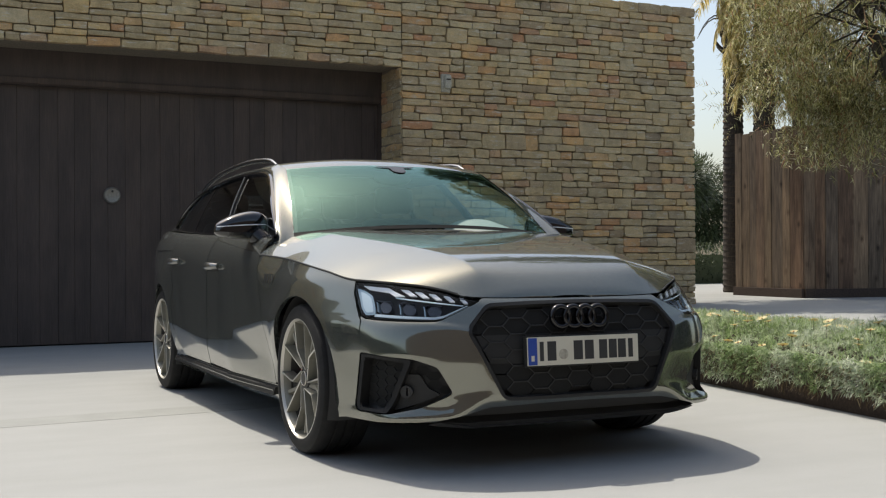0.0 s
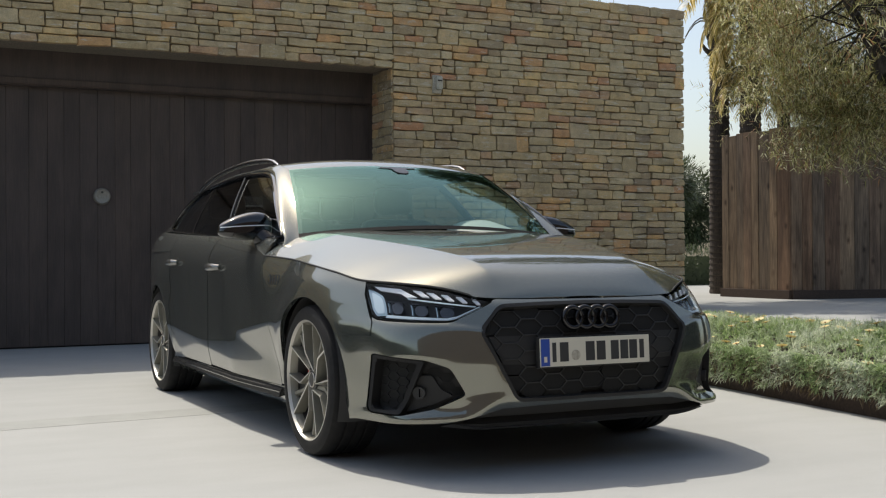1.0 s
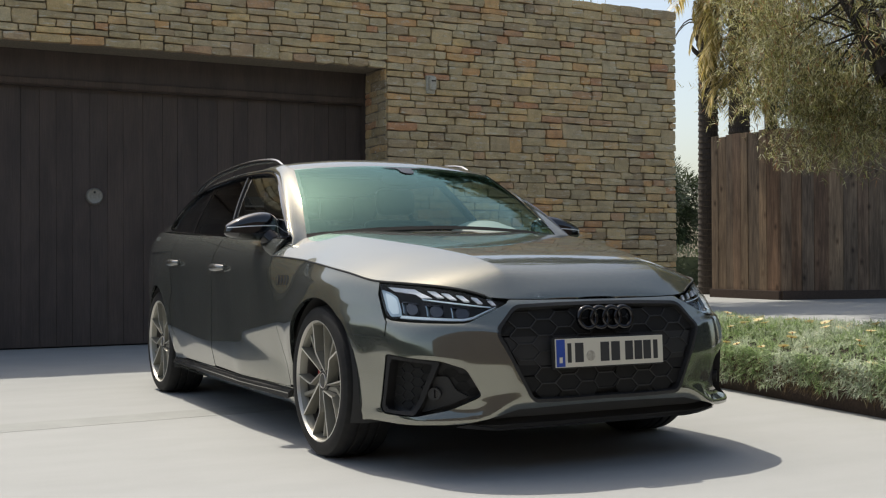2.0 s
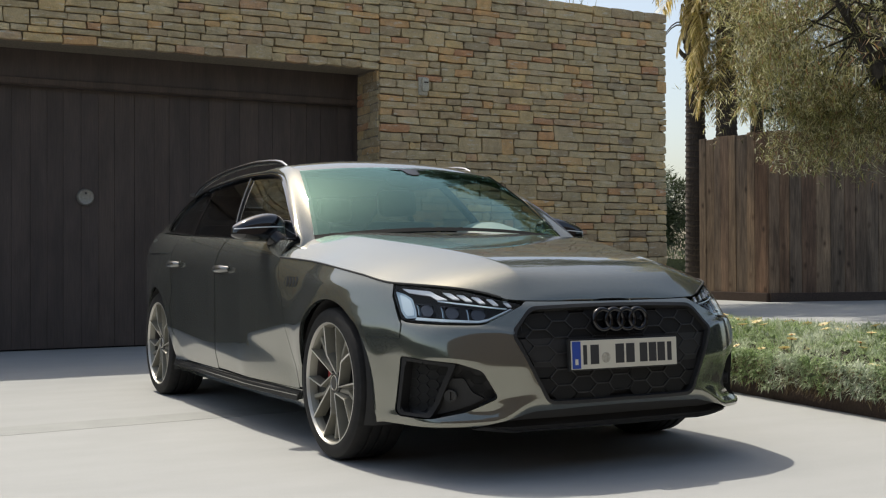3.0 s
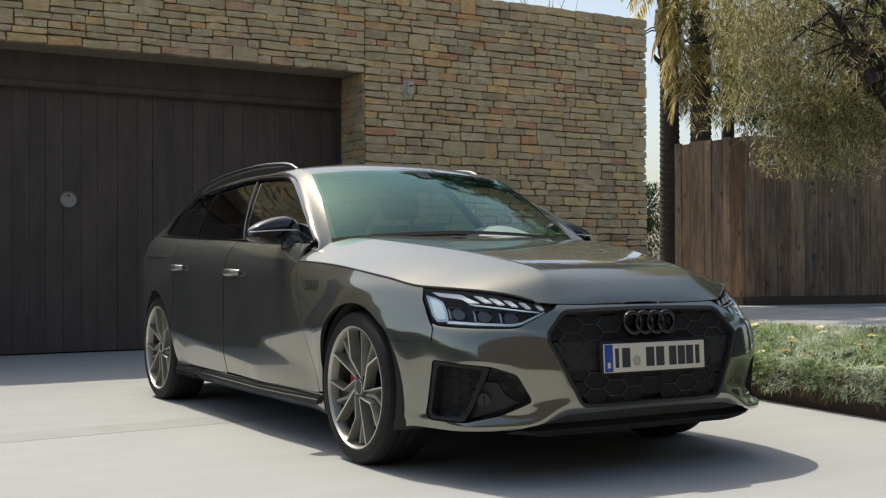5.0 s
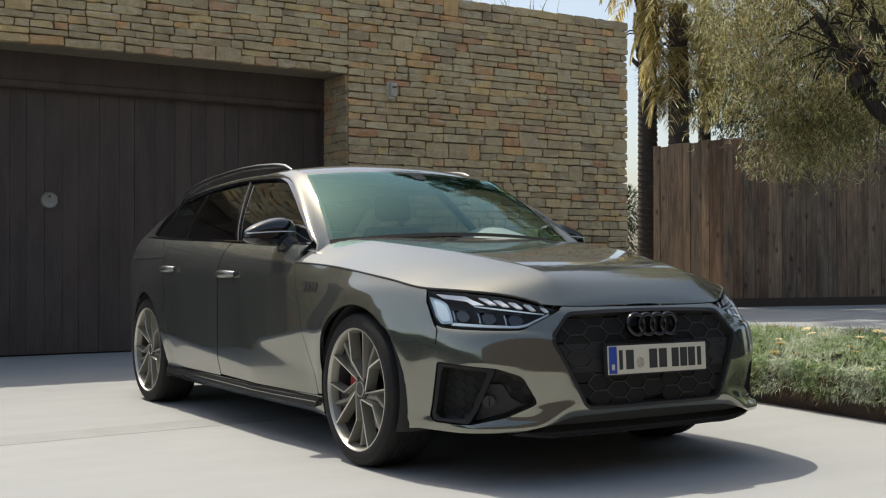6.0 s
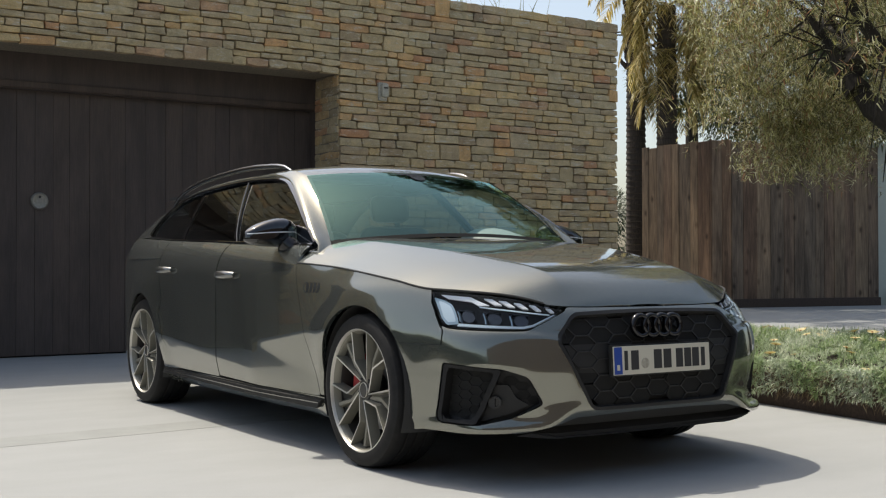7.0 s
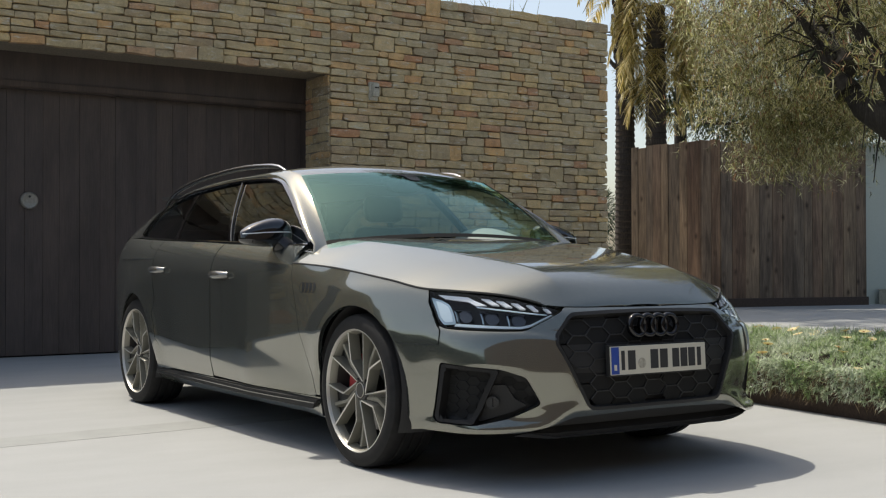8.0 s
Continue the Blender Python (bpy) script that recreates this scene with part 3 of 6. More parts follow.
# pale wall and a small box beyond the fence
far_wall = thing("wall_east", "smooth white rendered garden wall in open shade", "wall", kind="structure")
part("wall_face", box_mesh((-5.5, 11.36, 0.0), (-5.16, 22.0, 2.66)), MAT["white_render"], far_wall)
meter = thing("meter_box", "small grey box standing at the foot of the white wall", "box", (-5.03, 11.66, 0.27))
part("body", box_mesh((-0.07, -0.09, 0), (0.07, 0.09, 0.21), 0.012), MAT["stucco"], meter)
part("cap", box_mesh((-0.08, -0.10, 0.21), (0.08, 0.10, 0.225), 0.005), MAT["stucco"], meter)


# ---- trees ----
def add_spray(vs, fs, p, d, length, o, rng, big=1.0):
    """A twig with narrow leaves in pairs along it."""
    q, steps = p.copy(), max(3, int(length / 0.019))
    for s in range(steps):
        q = q + d * (length / steps)
        d = (d + Vector((rng.gauss(0, 0.08), rng.gauss(0, 0.08), -0.030))).normalized()
        side = d.cross(Vector((rng.gauss(0, 1), rng.gauss(0, 1), rng.gauss(0, 1)))).normalized()
        for sg in (-1, 1):
            if rng.random() < 0.85:
                way = (d * 0.8 + side * sg + Vector((0, 0, 0.25))).normalized()
                add_blade(vs, fs, q - o, way, rng.uniform(0.034, 0.068) * big, rng.uniform(0.0075, 0.0120) * big, 0.2, rng, 1)


def olive_tree():
    tree = thing("olive_tree", "old olive tree with a dark trunk and drooping silver-green foliage", "tree", (1.5, 4.6, 0.1))
    o = Vector((1.5, 4.6, 0.1))
    rng = random.Random(41)
    bm = bmesh.new()
    trunk = [Vector(p) - o for p in ((1.55, 4.65, 0.0), (1.45, 4.50, 0.6), (1.25, 4.25, 1.15), (0.95, 4.05, 1.60), (0.62, 3.95, 1.87), (0.36, 3.90, 2.00), (0.20, 3.90, 2.20))]
    tube(bm, trunk, [0.30, 0.25, 0.22, 0.19, 0.150, 0.08, 0.05], 16)
    limbs = [((0.25, 3.90, 2.12), (0.08, 3.90, 2.34), (-0.02, 3.90, 2.52), (-0.20, 3.90, 2.78), (-0.55, 3.95, 3.05)),
             ((0.66, 3.96, 1.95), (0.55, 3.75, 2.40), (0.45, 3.5, 2.75), (0.3, 3.2, 2.95)),
             ((0.95, 4.05, 1.6), (1.25, 3.9, 2.2), (1.45, 3.6, 2.7), (1.55, 3.2, 2.95)),
             ((0.62, 3.96, 1.95), (0.65, 4.3, 2.6), (0.6, 4.7, 3.2), (0.5, 5.0, 3.7)),
             ((0.22, 3.90, 2.30), (-0.05, 4.2, 2.5), (-0.4, 4.5, 2.75), (-0.9, 4.6, 2.95)),
             ((1.1, 4.15, 1.4), (1.6, 4.6, 2.2), (2.1, 4.8, 2.8), (2.5, 4.8, 3.2))]
    for L in limbs:
        radii = [0.10, 0.05, 0.036, 0.028, 0.015] if len(L) == 5 else [0.08, 0.05, 0.032, 0.015]
        tube(bm, [Vector(p) - o for p in L], radii, 10)
        for i in range(1, len(L)):
            for _ in range(5):
                a, b = Vector(L[i - 1]), Vector(L[i])
                p = a.lerp(b, rng.uniform(0.3, 1.0))
                w = Vector((rng.gauss(0, 1), rng.gauss(0, 1), rng.gauss(0.15, 0.7))).normalized()
                q = p + w * rng.uniform(0.25, 0.55)
                r = q + (w + Vector((0, 0, -0.7))).normalized() * rng.uniform(0.2, 0.45)
                tube(bm, [p - o, q - o, r - o], [0.010, 0.006, 0.003], 5)
    part("trunk", bm, MAT["bark"], tree, "gnarled dark bark", smooth=50)
    vs, fs = [], []
    # boughs: clumps of sprays that thin out downwards into hanging tips, with open gaps between
    c = Vector((0.30, 4.05, 2.78))
    clumps = []

    def outward(p):
        """How far a point lies out towards the drive's end of the crown."""
        return (p.x - c.x) * -0.76 + (p.y - c.y) * -0.65
    while len(clumps) < 150:
        d = Vector((rng.gauss(0, 1), rng.gauss(0, 1), rng.gauss(0, 1))).normalized()
        p = c + Vector((d.x * 1.50, d.y * 1.45, d.z * 1.05)) * rng.uniform(0.35, 1.0) ** 0.5
        if p.z > 1.75 and outward(p) < 1.08 + 0.14 * math.sin(9 * p.z) and not (p.x > 0.10 and p.z < 2.50) and not (p.x > 0.0 and p.y < 3.9 and p.z < 2.75):
            clumps.append((p, d, rng.uniform(0.16, 0.34)))
    for _ in range(30):
        clumps.append((Vector((rng.uniform(-0.1, 1.4), rng.uniform(3.9, 4.8), rng.uniform(2.55, 3.2))), Vector((0, 0, 1)), rng.uniform(0.2, 0.36)))
    for _ in range(16):
        clumps.append((Vector((rng.uniform(-0.50, 0.20), rng.uniform(3.45, 4.05), rng.uniform(1.90, 2.15))), Vector((0, -0.3, -1)), rng.uniform(0.14, 0.24)))
    for _ in range(26):
        clumps.append((Vector((rng.uniform(0.15, 1.3), rng.uniform(4.3, 5.0), rng.uniform(2.0, 2.65))), Vector((0, 0.3, -0.3)), rng.uniform(0.18, 0.32)))
    for p, d, r in clumps:
        for _ in range(int(18 + 115 * r)):
            off = Vector((rng.gauss(0, 0.46), rng.gauss(0, 0.46), rng.gauss(0, 0.40))) * r
            way = (off.normalized() * 0.7 + d * 0.4 + Vector((rng.gauss(0, 0.3), rng.gauss(0, 0.3), rng.gauss(-0.05, 0.40)))).normalized()
            add_spray(vs, fs, p + off, way, rng.uniform(0.10, 0.24), o, rng)
    # a nearer bough with larger leaves
    for _ in range(34):
        p = Vector((rng.uniform(1.05, 1.75), rng.uniform(2.55, 3.1), rng.uniform(1.98, 2.45)))
        add_spray(vs, fs, p, Vector((rng.gauss(-0.5, 0.5), rng.gauss(-0.2, 0.5), rng.gauss(0.1, 0.5))).normalized(), rng.uniform(0.10, 0.22), o, rng, 1.45)
    # hanging tips along the lower edge
    for _ in range(62):
        p = Vector((rng.uniform(-0.55, 0.25), rng.uniform(3.45, 4.1), rng.uniform(1.76, 2.00)))
        for _ in range(3):
            add_spray(vs, fs, p, Vector((rng.gauss(0, 0.35), rng.gauss(0, 0.35), -1)).normalized(), rng.uniform(0.12, 0.30), o, rng)
    # lowest sprigs, each a loose bunch below the crown
    for _ in range(16):
        p = Vector((rng.uniform(-0.65, 0.25), rng.uniform(3.6, 4.1), rng.uniform(1.66, 1.86)))
        for _ in range(9):
            q = p + Vector((rng.gauss(0, 0.07), rng.gauss(0, 0.07), rng.gauss(0, 0.05)))
            add_spray(vs, fs, q, Vector((rng.gauss(0.1, 0.5), rng.gauss(0, 0.5), -0.7)).normalized(), rng.uniform(0.10, 0.26), o, rng, 1.15)
    from_lists("crown", vs, fs, MAT["olive_leaf"], tree)
    return tree


olive_tree()


def palm(at, height, radius, fronds, seed, droop, skirt=1.7, reach=(0.7, 1.35), boots=0):
    tree = thing("palm_tree", "palm with a dark ringed trunk and sunlit golden drooping fronds", "tree", at, 0, "palms behind the fence")
    rng = random.Random(seed)
    bm = bmesh.new()
    n = int(height / 0.09)
    prof = []
    for i in range(n):
        z = i * 0.09
        r = radius * (1.12 - 0.25 * z / height)
        prof += [(r * 1.06, z), (r * 0.96, z + 0.075)]
    lathe(bm, prof, Matrix.Identity(4), 16)
    part("trunk", bm, MAT["palm_bark"], tree, "dark ringed palm bark", smooth=30)
    vs, fs = [], []
    for i in range(fronds):
        a = 2 * math.pi * (i * 0.382) + rng.uniform(-0.2, 0.2)
        e = rng.uniform(-0.35, 1.1)
        d = Vector((math.cos(a) * math.cos(e), math.sin(a) * math.cos(e), math.sin(e)))
        p = Vector((0, 0, height - skirt * rng.random() ** 1.3)) + d * radius * 0.8
        length = rng.uniform(*reach)
        steps = 20
        for s in range(steps):
            q = p + d * (length / steps)
            f = s / steps
            side = d.cross(Vector((0, 0, 1)))
            side.normalize()
            add_blade(vs, fs, p, d, length / steps * 1.15, 0.026 * (1 - 0.7 * f), 0.0, rng, 1)
            if s > 3:
                for sg in (-1, 1):
                    way = (d * rng.uniform(0.5, 0.8) + side * sg * 0.8 + Vector((0, 0, 0.25 - droop * f * 0.22))).normalized()
                    add_blade(vs, fs, p.lerp(q, rng.random()), way, (0.12 + 0.24 * math.sin(math.pi * min(1, f + 0.12))) * rng.uniform(0.8, 1.15), rng.uniform(0.016, 0.028), rng.uniform(0.4, 1.5), rng, 4)
            p = q
            d = (d + Vector((0, 0, -droop / steps * (0.6 + f)))).normalized()
    from_lists("fronds", vs, fs, MAT["palm_leaf"], tree)
    if boots:
        # stubs of old leaf stalks round the upper trunk, and a few bare stalks that arch away
        bm = bmesh.new()
        for i in range(boots):
            a, z = i * 2.4 + rng.uniform(-0.2, 0.2), height - 0.5 - 1.5 * i / boots
            c, e = Vector((math.cos(a), math.sin(a), 0)), rng.uniform(0.9, 1.2)
            o = c * radius * 0.85 + Vector((0, 0, z))
            q = o + (c * math.cos(e) + Vector((0, 0, math.sin(e)))) * rng.uniform(0.12, 0.22)
            tube(bm, [o, o.lerp(q, 0.5) + c * 0.02, q], [0.045, 0.035, 0.018], 6)
        for i in range(9):
            a, z = rng.uniform(0, 2 * math.pi), height - rng.uniform(0.5, 1.6)
            c = Vector((math.cos(a), math.sin(a), 0))
            o = c * radius * 0.8 + Vector((0, 0, z))
            far = rng.uniform(0.35, 0.6)
            tube(bm, [o + c * far * k / 5 + Vector((0, 0, far * (0.9 * k / 5 - 1.5 * (k / 5) ** 2))) for k in range(6)], [0.016, 0.014, 0.012, 0.010, 0.007, 0.004], 5)
        part("leaf_stubs", bm, MAT["palm_bark"], tree, "cut stubs and bare stalks of old leaves", 40)
    return tree


palm((-8.10, 9.30, 0.2), 5.7, 0.15, 54, 51, 2.4, 0.75, (0.55, 1.0), 44)
palm((-7.45, 9.35, 0.2), 4.7, 0.16, 104, 52, 3.6, 1.45, (0.6, 1.1))


def leaf_mass(name, label, category, boxes, count, size, seed, mat, kind="stuff"):
    rng = random.Random(seed)
    vs, fs = [], []
    for lo, hi, n in boxes:
        for _ in range(int(n * count)):
            p = Vector([rng.uniform(lo[i], hi[i]) for i in range(3)])
            k = noise.noise(p * 0.9)
            p.z += 0.45 * k * (hi[2] - lo[2]) * 0.35
            d = Vector((rng.gauss(0, 1), rng.gauss(0, 1), rng.gauss(0.2, 1))).normalized()
            add_blade(vs, fs, p, d, size * rng.uniform(0.6, 1.4), size * 0.5, 0.3, rng, 1)
    ob = from_lists(name, vs, fs, MAT[mat])
    return tagged(ob, label, category, kind=kind)


def crown_tree(at, height, spread, seed, mat="hedge_leaf", n=5200, leaf=0.16, deep=0.32, lean=None):
    tree = thing("garden_tree", "leafy green garden tree standing beyond the hedge", "tree", at, 0, "trees beyond the hedge")
    rng = random.Random(seed)
    bm = bmesh.new()
    if lean is None:
        tube(bm, [(0, 0, 0), (0.01, 0.02, height * 0.4), (0, 0.05, height * 0.75)], [0.13, 0.10, 0.04], 9)
    else:
        tube(bm, [(0, 0, 0), (0, 0, 2.5), (0, 0, height * 0.52), (lean[0] * 0.5, lean[1] * 0.5, height * 0.60), (lean[0], lean[1], height * 0.68)], [0.10, 0.08, 0.07, 0.06, 0.04], 9)
    lx, ly = lean or (0.0, 0.0)
    for i in range(7):
        a = rng.uniform(0, 6.28)
        z = height * rng.uniform(0.35 if lean is None else 0.62, 0.7)
        tube(bm, [(lx, ly, z), (lx + math.cos(a) * spread * 0.35, ly + math.sin(a) * spread * 0.35, z + spread * 0.15), (lx + math.cos(a) * spread * 0.7, ly + math.sin(a) * spread * 0.7, z + spread * 0.2)], [0.05, 0.035, 0.015], 6)
    part("trunk", bm, MAT["bark"], tree, smooth=50)
    vs, fs = [], []
    lumps = []
    for _ in range(16):
        d = Vector((rng.gauss(0, 1), rng.gauss(0, 1), rng.gauss(0, 1))).normalized() * rng.uniform(0.3, 0.85)
        lumps.append((Vector((lx + d.x * spread, ly + d.y * spread, height * 0.68 + d.z * height * deep)), rng.uniform(0.25, 0.5) * spread))
    for _ in range(n):
        c, r = rng.choice(lumps)
        d = Vector((rng.gauss(0, 1), rng.gauss(0, 1), rng.gauss(0, 1))).normalized()
        add_blade(vs, fs, c + d * r * rng.uniform(0.6, 1.0), (d + Vector((0, 0, -0.3))).normalized(), leaf * rng.uniform(0.6, 1.3), leaf * 0.45, 0.4, rng, 1)
    from_lists("crown", vs, fs, MAT[mat], tree)
    return tree


leaf_mass("hedge", "clipped dark green hedge across the end of the path", "hedge", [((-13.2, 9.2, 0.2), (-12.4, 14.0, 1.05), 1)], 7000, 0.07, 61, "hedge_leaf")
hedge_core = link_mesh("backdrop_hedge_core", box_mesh((-13.1, 9.3, 0.0), (-12.6, 14.0, 0.85)), MAT["hedge_leaf"])
tagged(hedge_core, "dark inner mass of the clipped hedge", "hedge", kind="structure")
crown_tree((-17.5, 14.2, 0.0), 3.2, 1.9, 71, n=26000, leaf=0.13)
crown_tree((-20.5, 17.4, 0.0), 3.6, 2.2, 72, n=24000, leaf=0.13)
crown_tree((-6.3, 11.2, 0.2), 6.0, 2.5, 73, n=26000, leaf=0.10)
crown_tree((-8.5, 14.0, 0.2), 5.6, 2.6, 74, n=20000, leaf=0.10)
# added tree; its crown hangs out of view and dapples the path with shade
shade_tree = crown_tree((-8.27, 9.46, 0.2), 10.4, 2.4, 75, n=10000, leaf=0.20, deep=0.09, lean=(1.5, -2.35))
tagged(shade_tree, "tall tree added to shade the garden path, its crown out of view", "tree")

# more added trees with unseen crowns, to keep sun and sky off the path
for spot, high, seed in (((-9.2, 11.6, 0.2), 12.0, 76), ((-8.6, 14.6, 0.2), 10.8, 77)):
    tagged(crown_tree(spot, high, 2.3, seed, n=6500, leaf=0.20, deep=0.10), "tall tree added behind the board fence to cast shade, crown out of view", "tree")
tagged(crown_tree((-7.7, 12.2, 0.2), 10.0, 2.5, 78, n=11000, leaf=0.20, deep=0.09, lean=(2.7, -2.0)), "tall tree added to block sky light over the path, crown out of view", "tree")

# grass and leaf tips standing on the garage roof
rng = random.Random(81)
vs, fs = [], []
for _ in range(420):
    p = Vector((rng.uniform(-7.2, -5.9), rng.uniform(2.0, 6.0), TOP - 0.05))
    way = Vector((rng.gauss(0, 0.35), rng.gauss(0, 0.45), 1)).normalized()
    add_blade(vs, fs, p, way, rng.uniform(0.25, 0.75), 0.012, rng.uniform(0.2, 0.9), rng, 3)
roof_grass = from_lists("roof_grass", vs, fs, MAT["grass"])
tagged(roof_grass, "thin tufts of grass growing on the flat roof", "grass", kind="stuff")

# added closing hedges and walls, seen only in reflections, which the dark ones deepen
leaf_mass("reflected_hedge", "unseen dark hedge added to darken reflections on the car's garden side", "hedge", [((2.2, 6.4, 0.0), (7.5, 7.4, 2.4), 1)], 7000, 0.24, 63, "hedge_leaf")
leaf_mass("low_hedge", "low dark hedge along the far side of the drive", "hedge", [((-4.6, -9.4, 0.0), (7.4, -8.6, 1.5), 1)], 9000, 0.22, 64, "hedge_leaf")
tagged(link_mesh("wall_garden", box_mesh((2.2, 7.45, 0.0), (7.9, 7.7, 2.3)), MAT["mortar"]), "plain unseen closing wall behind the added hedge", "wall", kind="structure")
tagged(link_mesh("wall_street", box_mesh((7.6, -9.9, 0.0), (7.9, 7.4, 4.0)), MAT["dark_wood"]), "unseen dark wall added for the car's front to reflect", "wall", kind="structure")
tagged(link_mesh("wall_west", box_mesh((-4.9, -9.9, 0.0), (7.55, -9.6, 1.4)), MAT["mortar"]), "plain low boundary wall along the drive", "wall", kind="structure")

# ---- the car ----
# Car axes: x forward, y to its left, origin on the ground midway between the axles.
AXLE, WHEEL_R, ARCH_R, ARCH_Z = 1.41, 0.327, 0.352, 0.335
XC, PA, PB = 1.2, 4.2, 2.2


def nose_x(z):
    return hermite([0.15, 0.20, 0.25, 0.31, 0.45, 0.56, 0.64, 0.67, 0.69, 0.75, 0.80, 0.90],
                   [2.20, 2.235, 2.27, 2.30, 2.295, 2.275, 2.25, 2.235, 2.215, 2.14, 2.05, 1.90], z)


def belt_z(x):
    return hermite([-2.3, -1.77, -1.0, 0.0, 0.8, 1.0], [1.05, 1.038, 1.008, 0.976, 0.952, 0.945], x)


def soft_ramp(d, soft):
    """Zero for negative d, d for positive, with a rounded corner."""
    return soft * math.log1p(math.exp(min(40.0, d / soft)))


def half_width(x, z):
    zb = belt_z(min(x, 0.9))
    q = z if z < 0.6 else 0.6 + (z - 0.6) * 0.352 / (zb - 0.6)
    door = hermite([0.15, 0.22, 0.26, 0.42, 0.60, 0.74, 0.80, 0.86, 0.92, 0.952, 0.975],
                   [0.80, 0.897, 0.914, 0.916, 0.916, 0.916, 0.914, 0.899, 0.862, 0.822, 0.79], q)
    # hollow of the lower doors, deeper towards the rear
    swage = 0.262 + 0.090 * (1.0 - x)
    door -= 0.20 * soft_ramp(swage - z, 0.005) * smoothstep(0.20, 0.27, z) if -1.3 < x < 1.2 else 0.0
    front = hermite([0.15, 0.22, 0.45, 0.60, 0.67, 0.73, 0.79, 0.86, 0.92], [0.885, 0.905, 0.912, 0.914, 0.908, 0.897, 0.881, 0.853, 0.82], z)
    k = smoothstep(0.75, 1.2, x)
    w = door + (front - door) * k
    # full cheek ahead of the lower front door
    high, low = 0.470 + 0.14 * (x - 0.38), 0.470 - 0.19 * (x - 0.38)
    w -= 0.20 * (soft_ramp(high - z, 0.007) - soft_ramp(low - z, 0.007)) * smoothstep(0.20, 0.42, x) * smoothstep(1.20, 1.07, x) if x > 0.2 else 0.0
    return w * (1 - 0.115 * smoothstep(-1.2, -2.35, x))


def flare(x, z):
    out = 0.0
    for a in (AXLE, -AXLE):
        r = math.hypot(x - a, z - ARCH_Z)
        out += 0.014 * math.exp(-((r - ARCH_R - 0.01) / 0.085) ** 2) * smoothstep(0.15, 0.45, z)
        out += 0.008 * math.exp(-((x - a) / 0.38) ** 2 - ((z - 0.755) / 0.04) ** 2)
    return out


PHI = np.linspace(0, math.pi / 2, 600)
_u, _v = np.cos(PHI) ** (2 / PB), np.sin(PHI) ** (2 / PA)
_arc = np.concatenate([[0], np.cumsum(np.hypot(np.diff(XC + 1.09 * _u), np.diff(0.91 * _v)))])
SF = float(_arc[-1])
XR, TAIL = -1.85, -2.44
_arcr = SF + (XC - XR)


def body_point(s, z):
    """Right half of the lower body's skin: s metres round the outline from the nose, at height z."""
    if s <= SF:
        ph = float(np.interp(max(s, 0.0), _arc, PHI))
        u, v = math.cos(ph) ** (2 / PB), math.sin(ph) ** (2 / PA)
        x = XC + (nose_x(z) - XC) * u
        y = half_width(XC, z) * v
        k = v ** 6
    elif s <= _arcr:
        x, k = XC - (s - SF), 1.0
        y = half_width(x, z)
    else:
        ph = min(1.0, (s - _arcr) / 1.35) * math.pi / 2
        tail = TAIL + 0.10 * smoothstep(0.75, 0.3, z) + 0.10 * smoothstep(0.85, 1.05, z)
        x = XR + (tail - XR) * math.sin(ph) ** 0.8
        y = half_width(x, z) * max(0.0, math.cos(ph)) ** 0.62
        k = math.cos(ph)
    y += flare(x, z) * k
    if s <= SF:
        full = 0.022 * math.exp(-((s - 0.80) / 0.24) ** 2) * smoothstep(0.68, 0.56, z)
        # shoulder over the side intake and the winglet at the foot of the corner
        full += (0.011 * smoothstep(0.452, 0.472, z) * smoothstep(0.62, 0.52, z) + 0.030 * smoothstep(0.295, 0.240, z)) * math.exp(-((s - 0.82) / 0.14) ** 2)
        x += 0.6 * full
        y += 0.8 * full
        ledge = hermite([0.45, 0.487, 0.60, 0.75, 0.95], [0.572, 0.577, 0.590, 0.596, 0.600], s)
        x += 0.013 * (smoothstep(ledge + 0.018, ledge - 0.002, z) - 0.4) * smoothstep(0.40, 0.50, s) * smoothstep(SF, SF - 0.5, s)
        low = hermite([0.36, 0.49, 0.60, 0.75, 1.0], [0.272, 0.247, 0.219, 0.213, 0.210], s)
        x += 0.036 * smoothstep(low + 0.062, low + 0.004, z) * smoothstep(0.40, 0.56, s) * smoothstep(SF, SF - 0.45, s)
        x -= 0.10 * soft_ramp(0.449 - z, 0.003) * smoothstep(0.38, 0.50, s) * smoothstep(0.95, 0.70, s) * smoothstep(low + 0.02, low + 0.09, z)
    return Vector((x, -y, z))


def at_y(y, z):
    ph = math.asin(min(1.0, (y / half_width(XC, z))) ** (PA / 2))
    return (float(np.interp(ph, PHI, _arc)), z)


def at_x(x, z):
    if x <= XC:
        return (SF + XC - x, z)
    ph = math.acos(min(1.0, (x - XC) / (nose_x(z) - XC)) ** (PB / 2))
    return (float(np.interp(ph, PHI, _arc)), z)


def edge_z(x):
    """Height of the bonnet's shut line along the flank."""
    return hermite([0.75, 1.0, 1.3, 1.6, 1.8, 1.9, 2.0, 2.07, 2.13, 2.18, 2.215], [0.872, 0.858, 0.834, 0.797, 0.763, 0.757, 0.749, 0.739, 0.721, 0.699, 0.692], x)


# -- cutting a sheet of small cells to a polygon --
def clip_half(poly, axis, value, keep_above):
    out = []
    n = len(poly)
    for i in range(n):
        a, b = poly[i], poly[(i + 1) % n]
        ia = a[axis] >= value if keep_above else a[axis] <= value
        ib = b[axis] >= value if keep_above else b[axis] <= value
        if ia:
            out.append(a)
        if ia != ib:
            t = (value - a[axis]) / (b[axis] - a[axis])
            p = [a[0] + t * (b[0] - a[0]), a[1] + t * (b[1] - a[1])]
            p[axis] = value
            out.append(tuple(p))
    return out


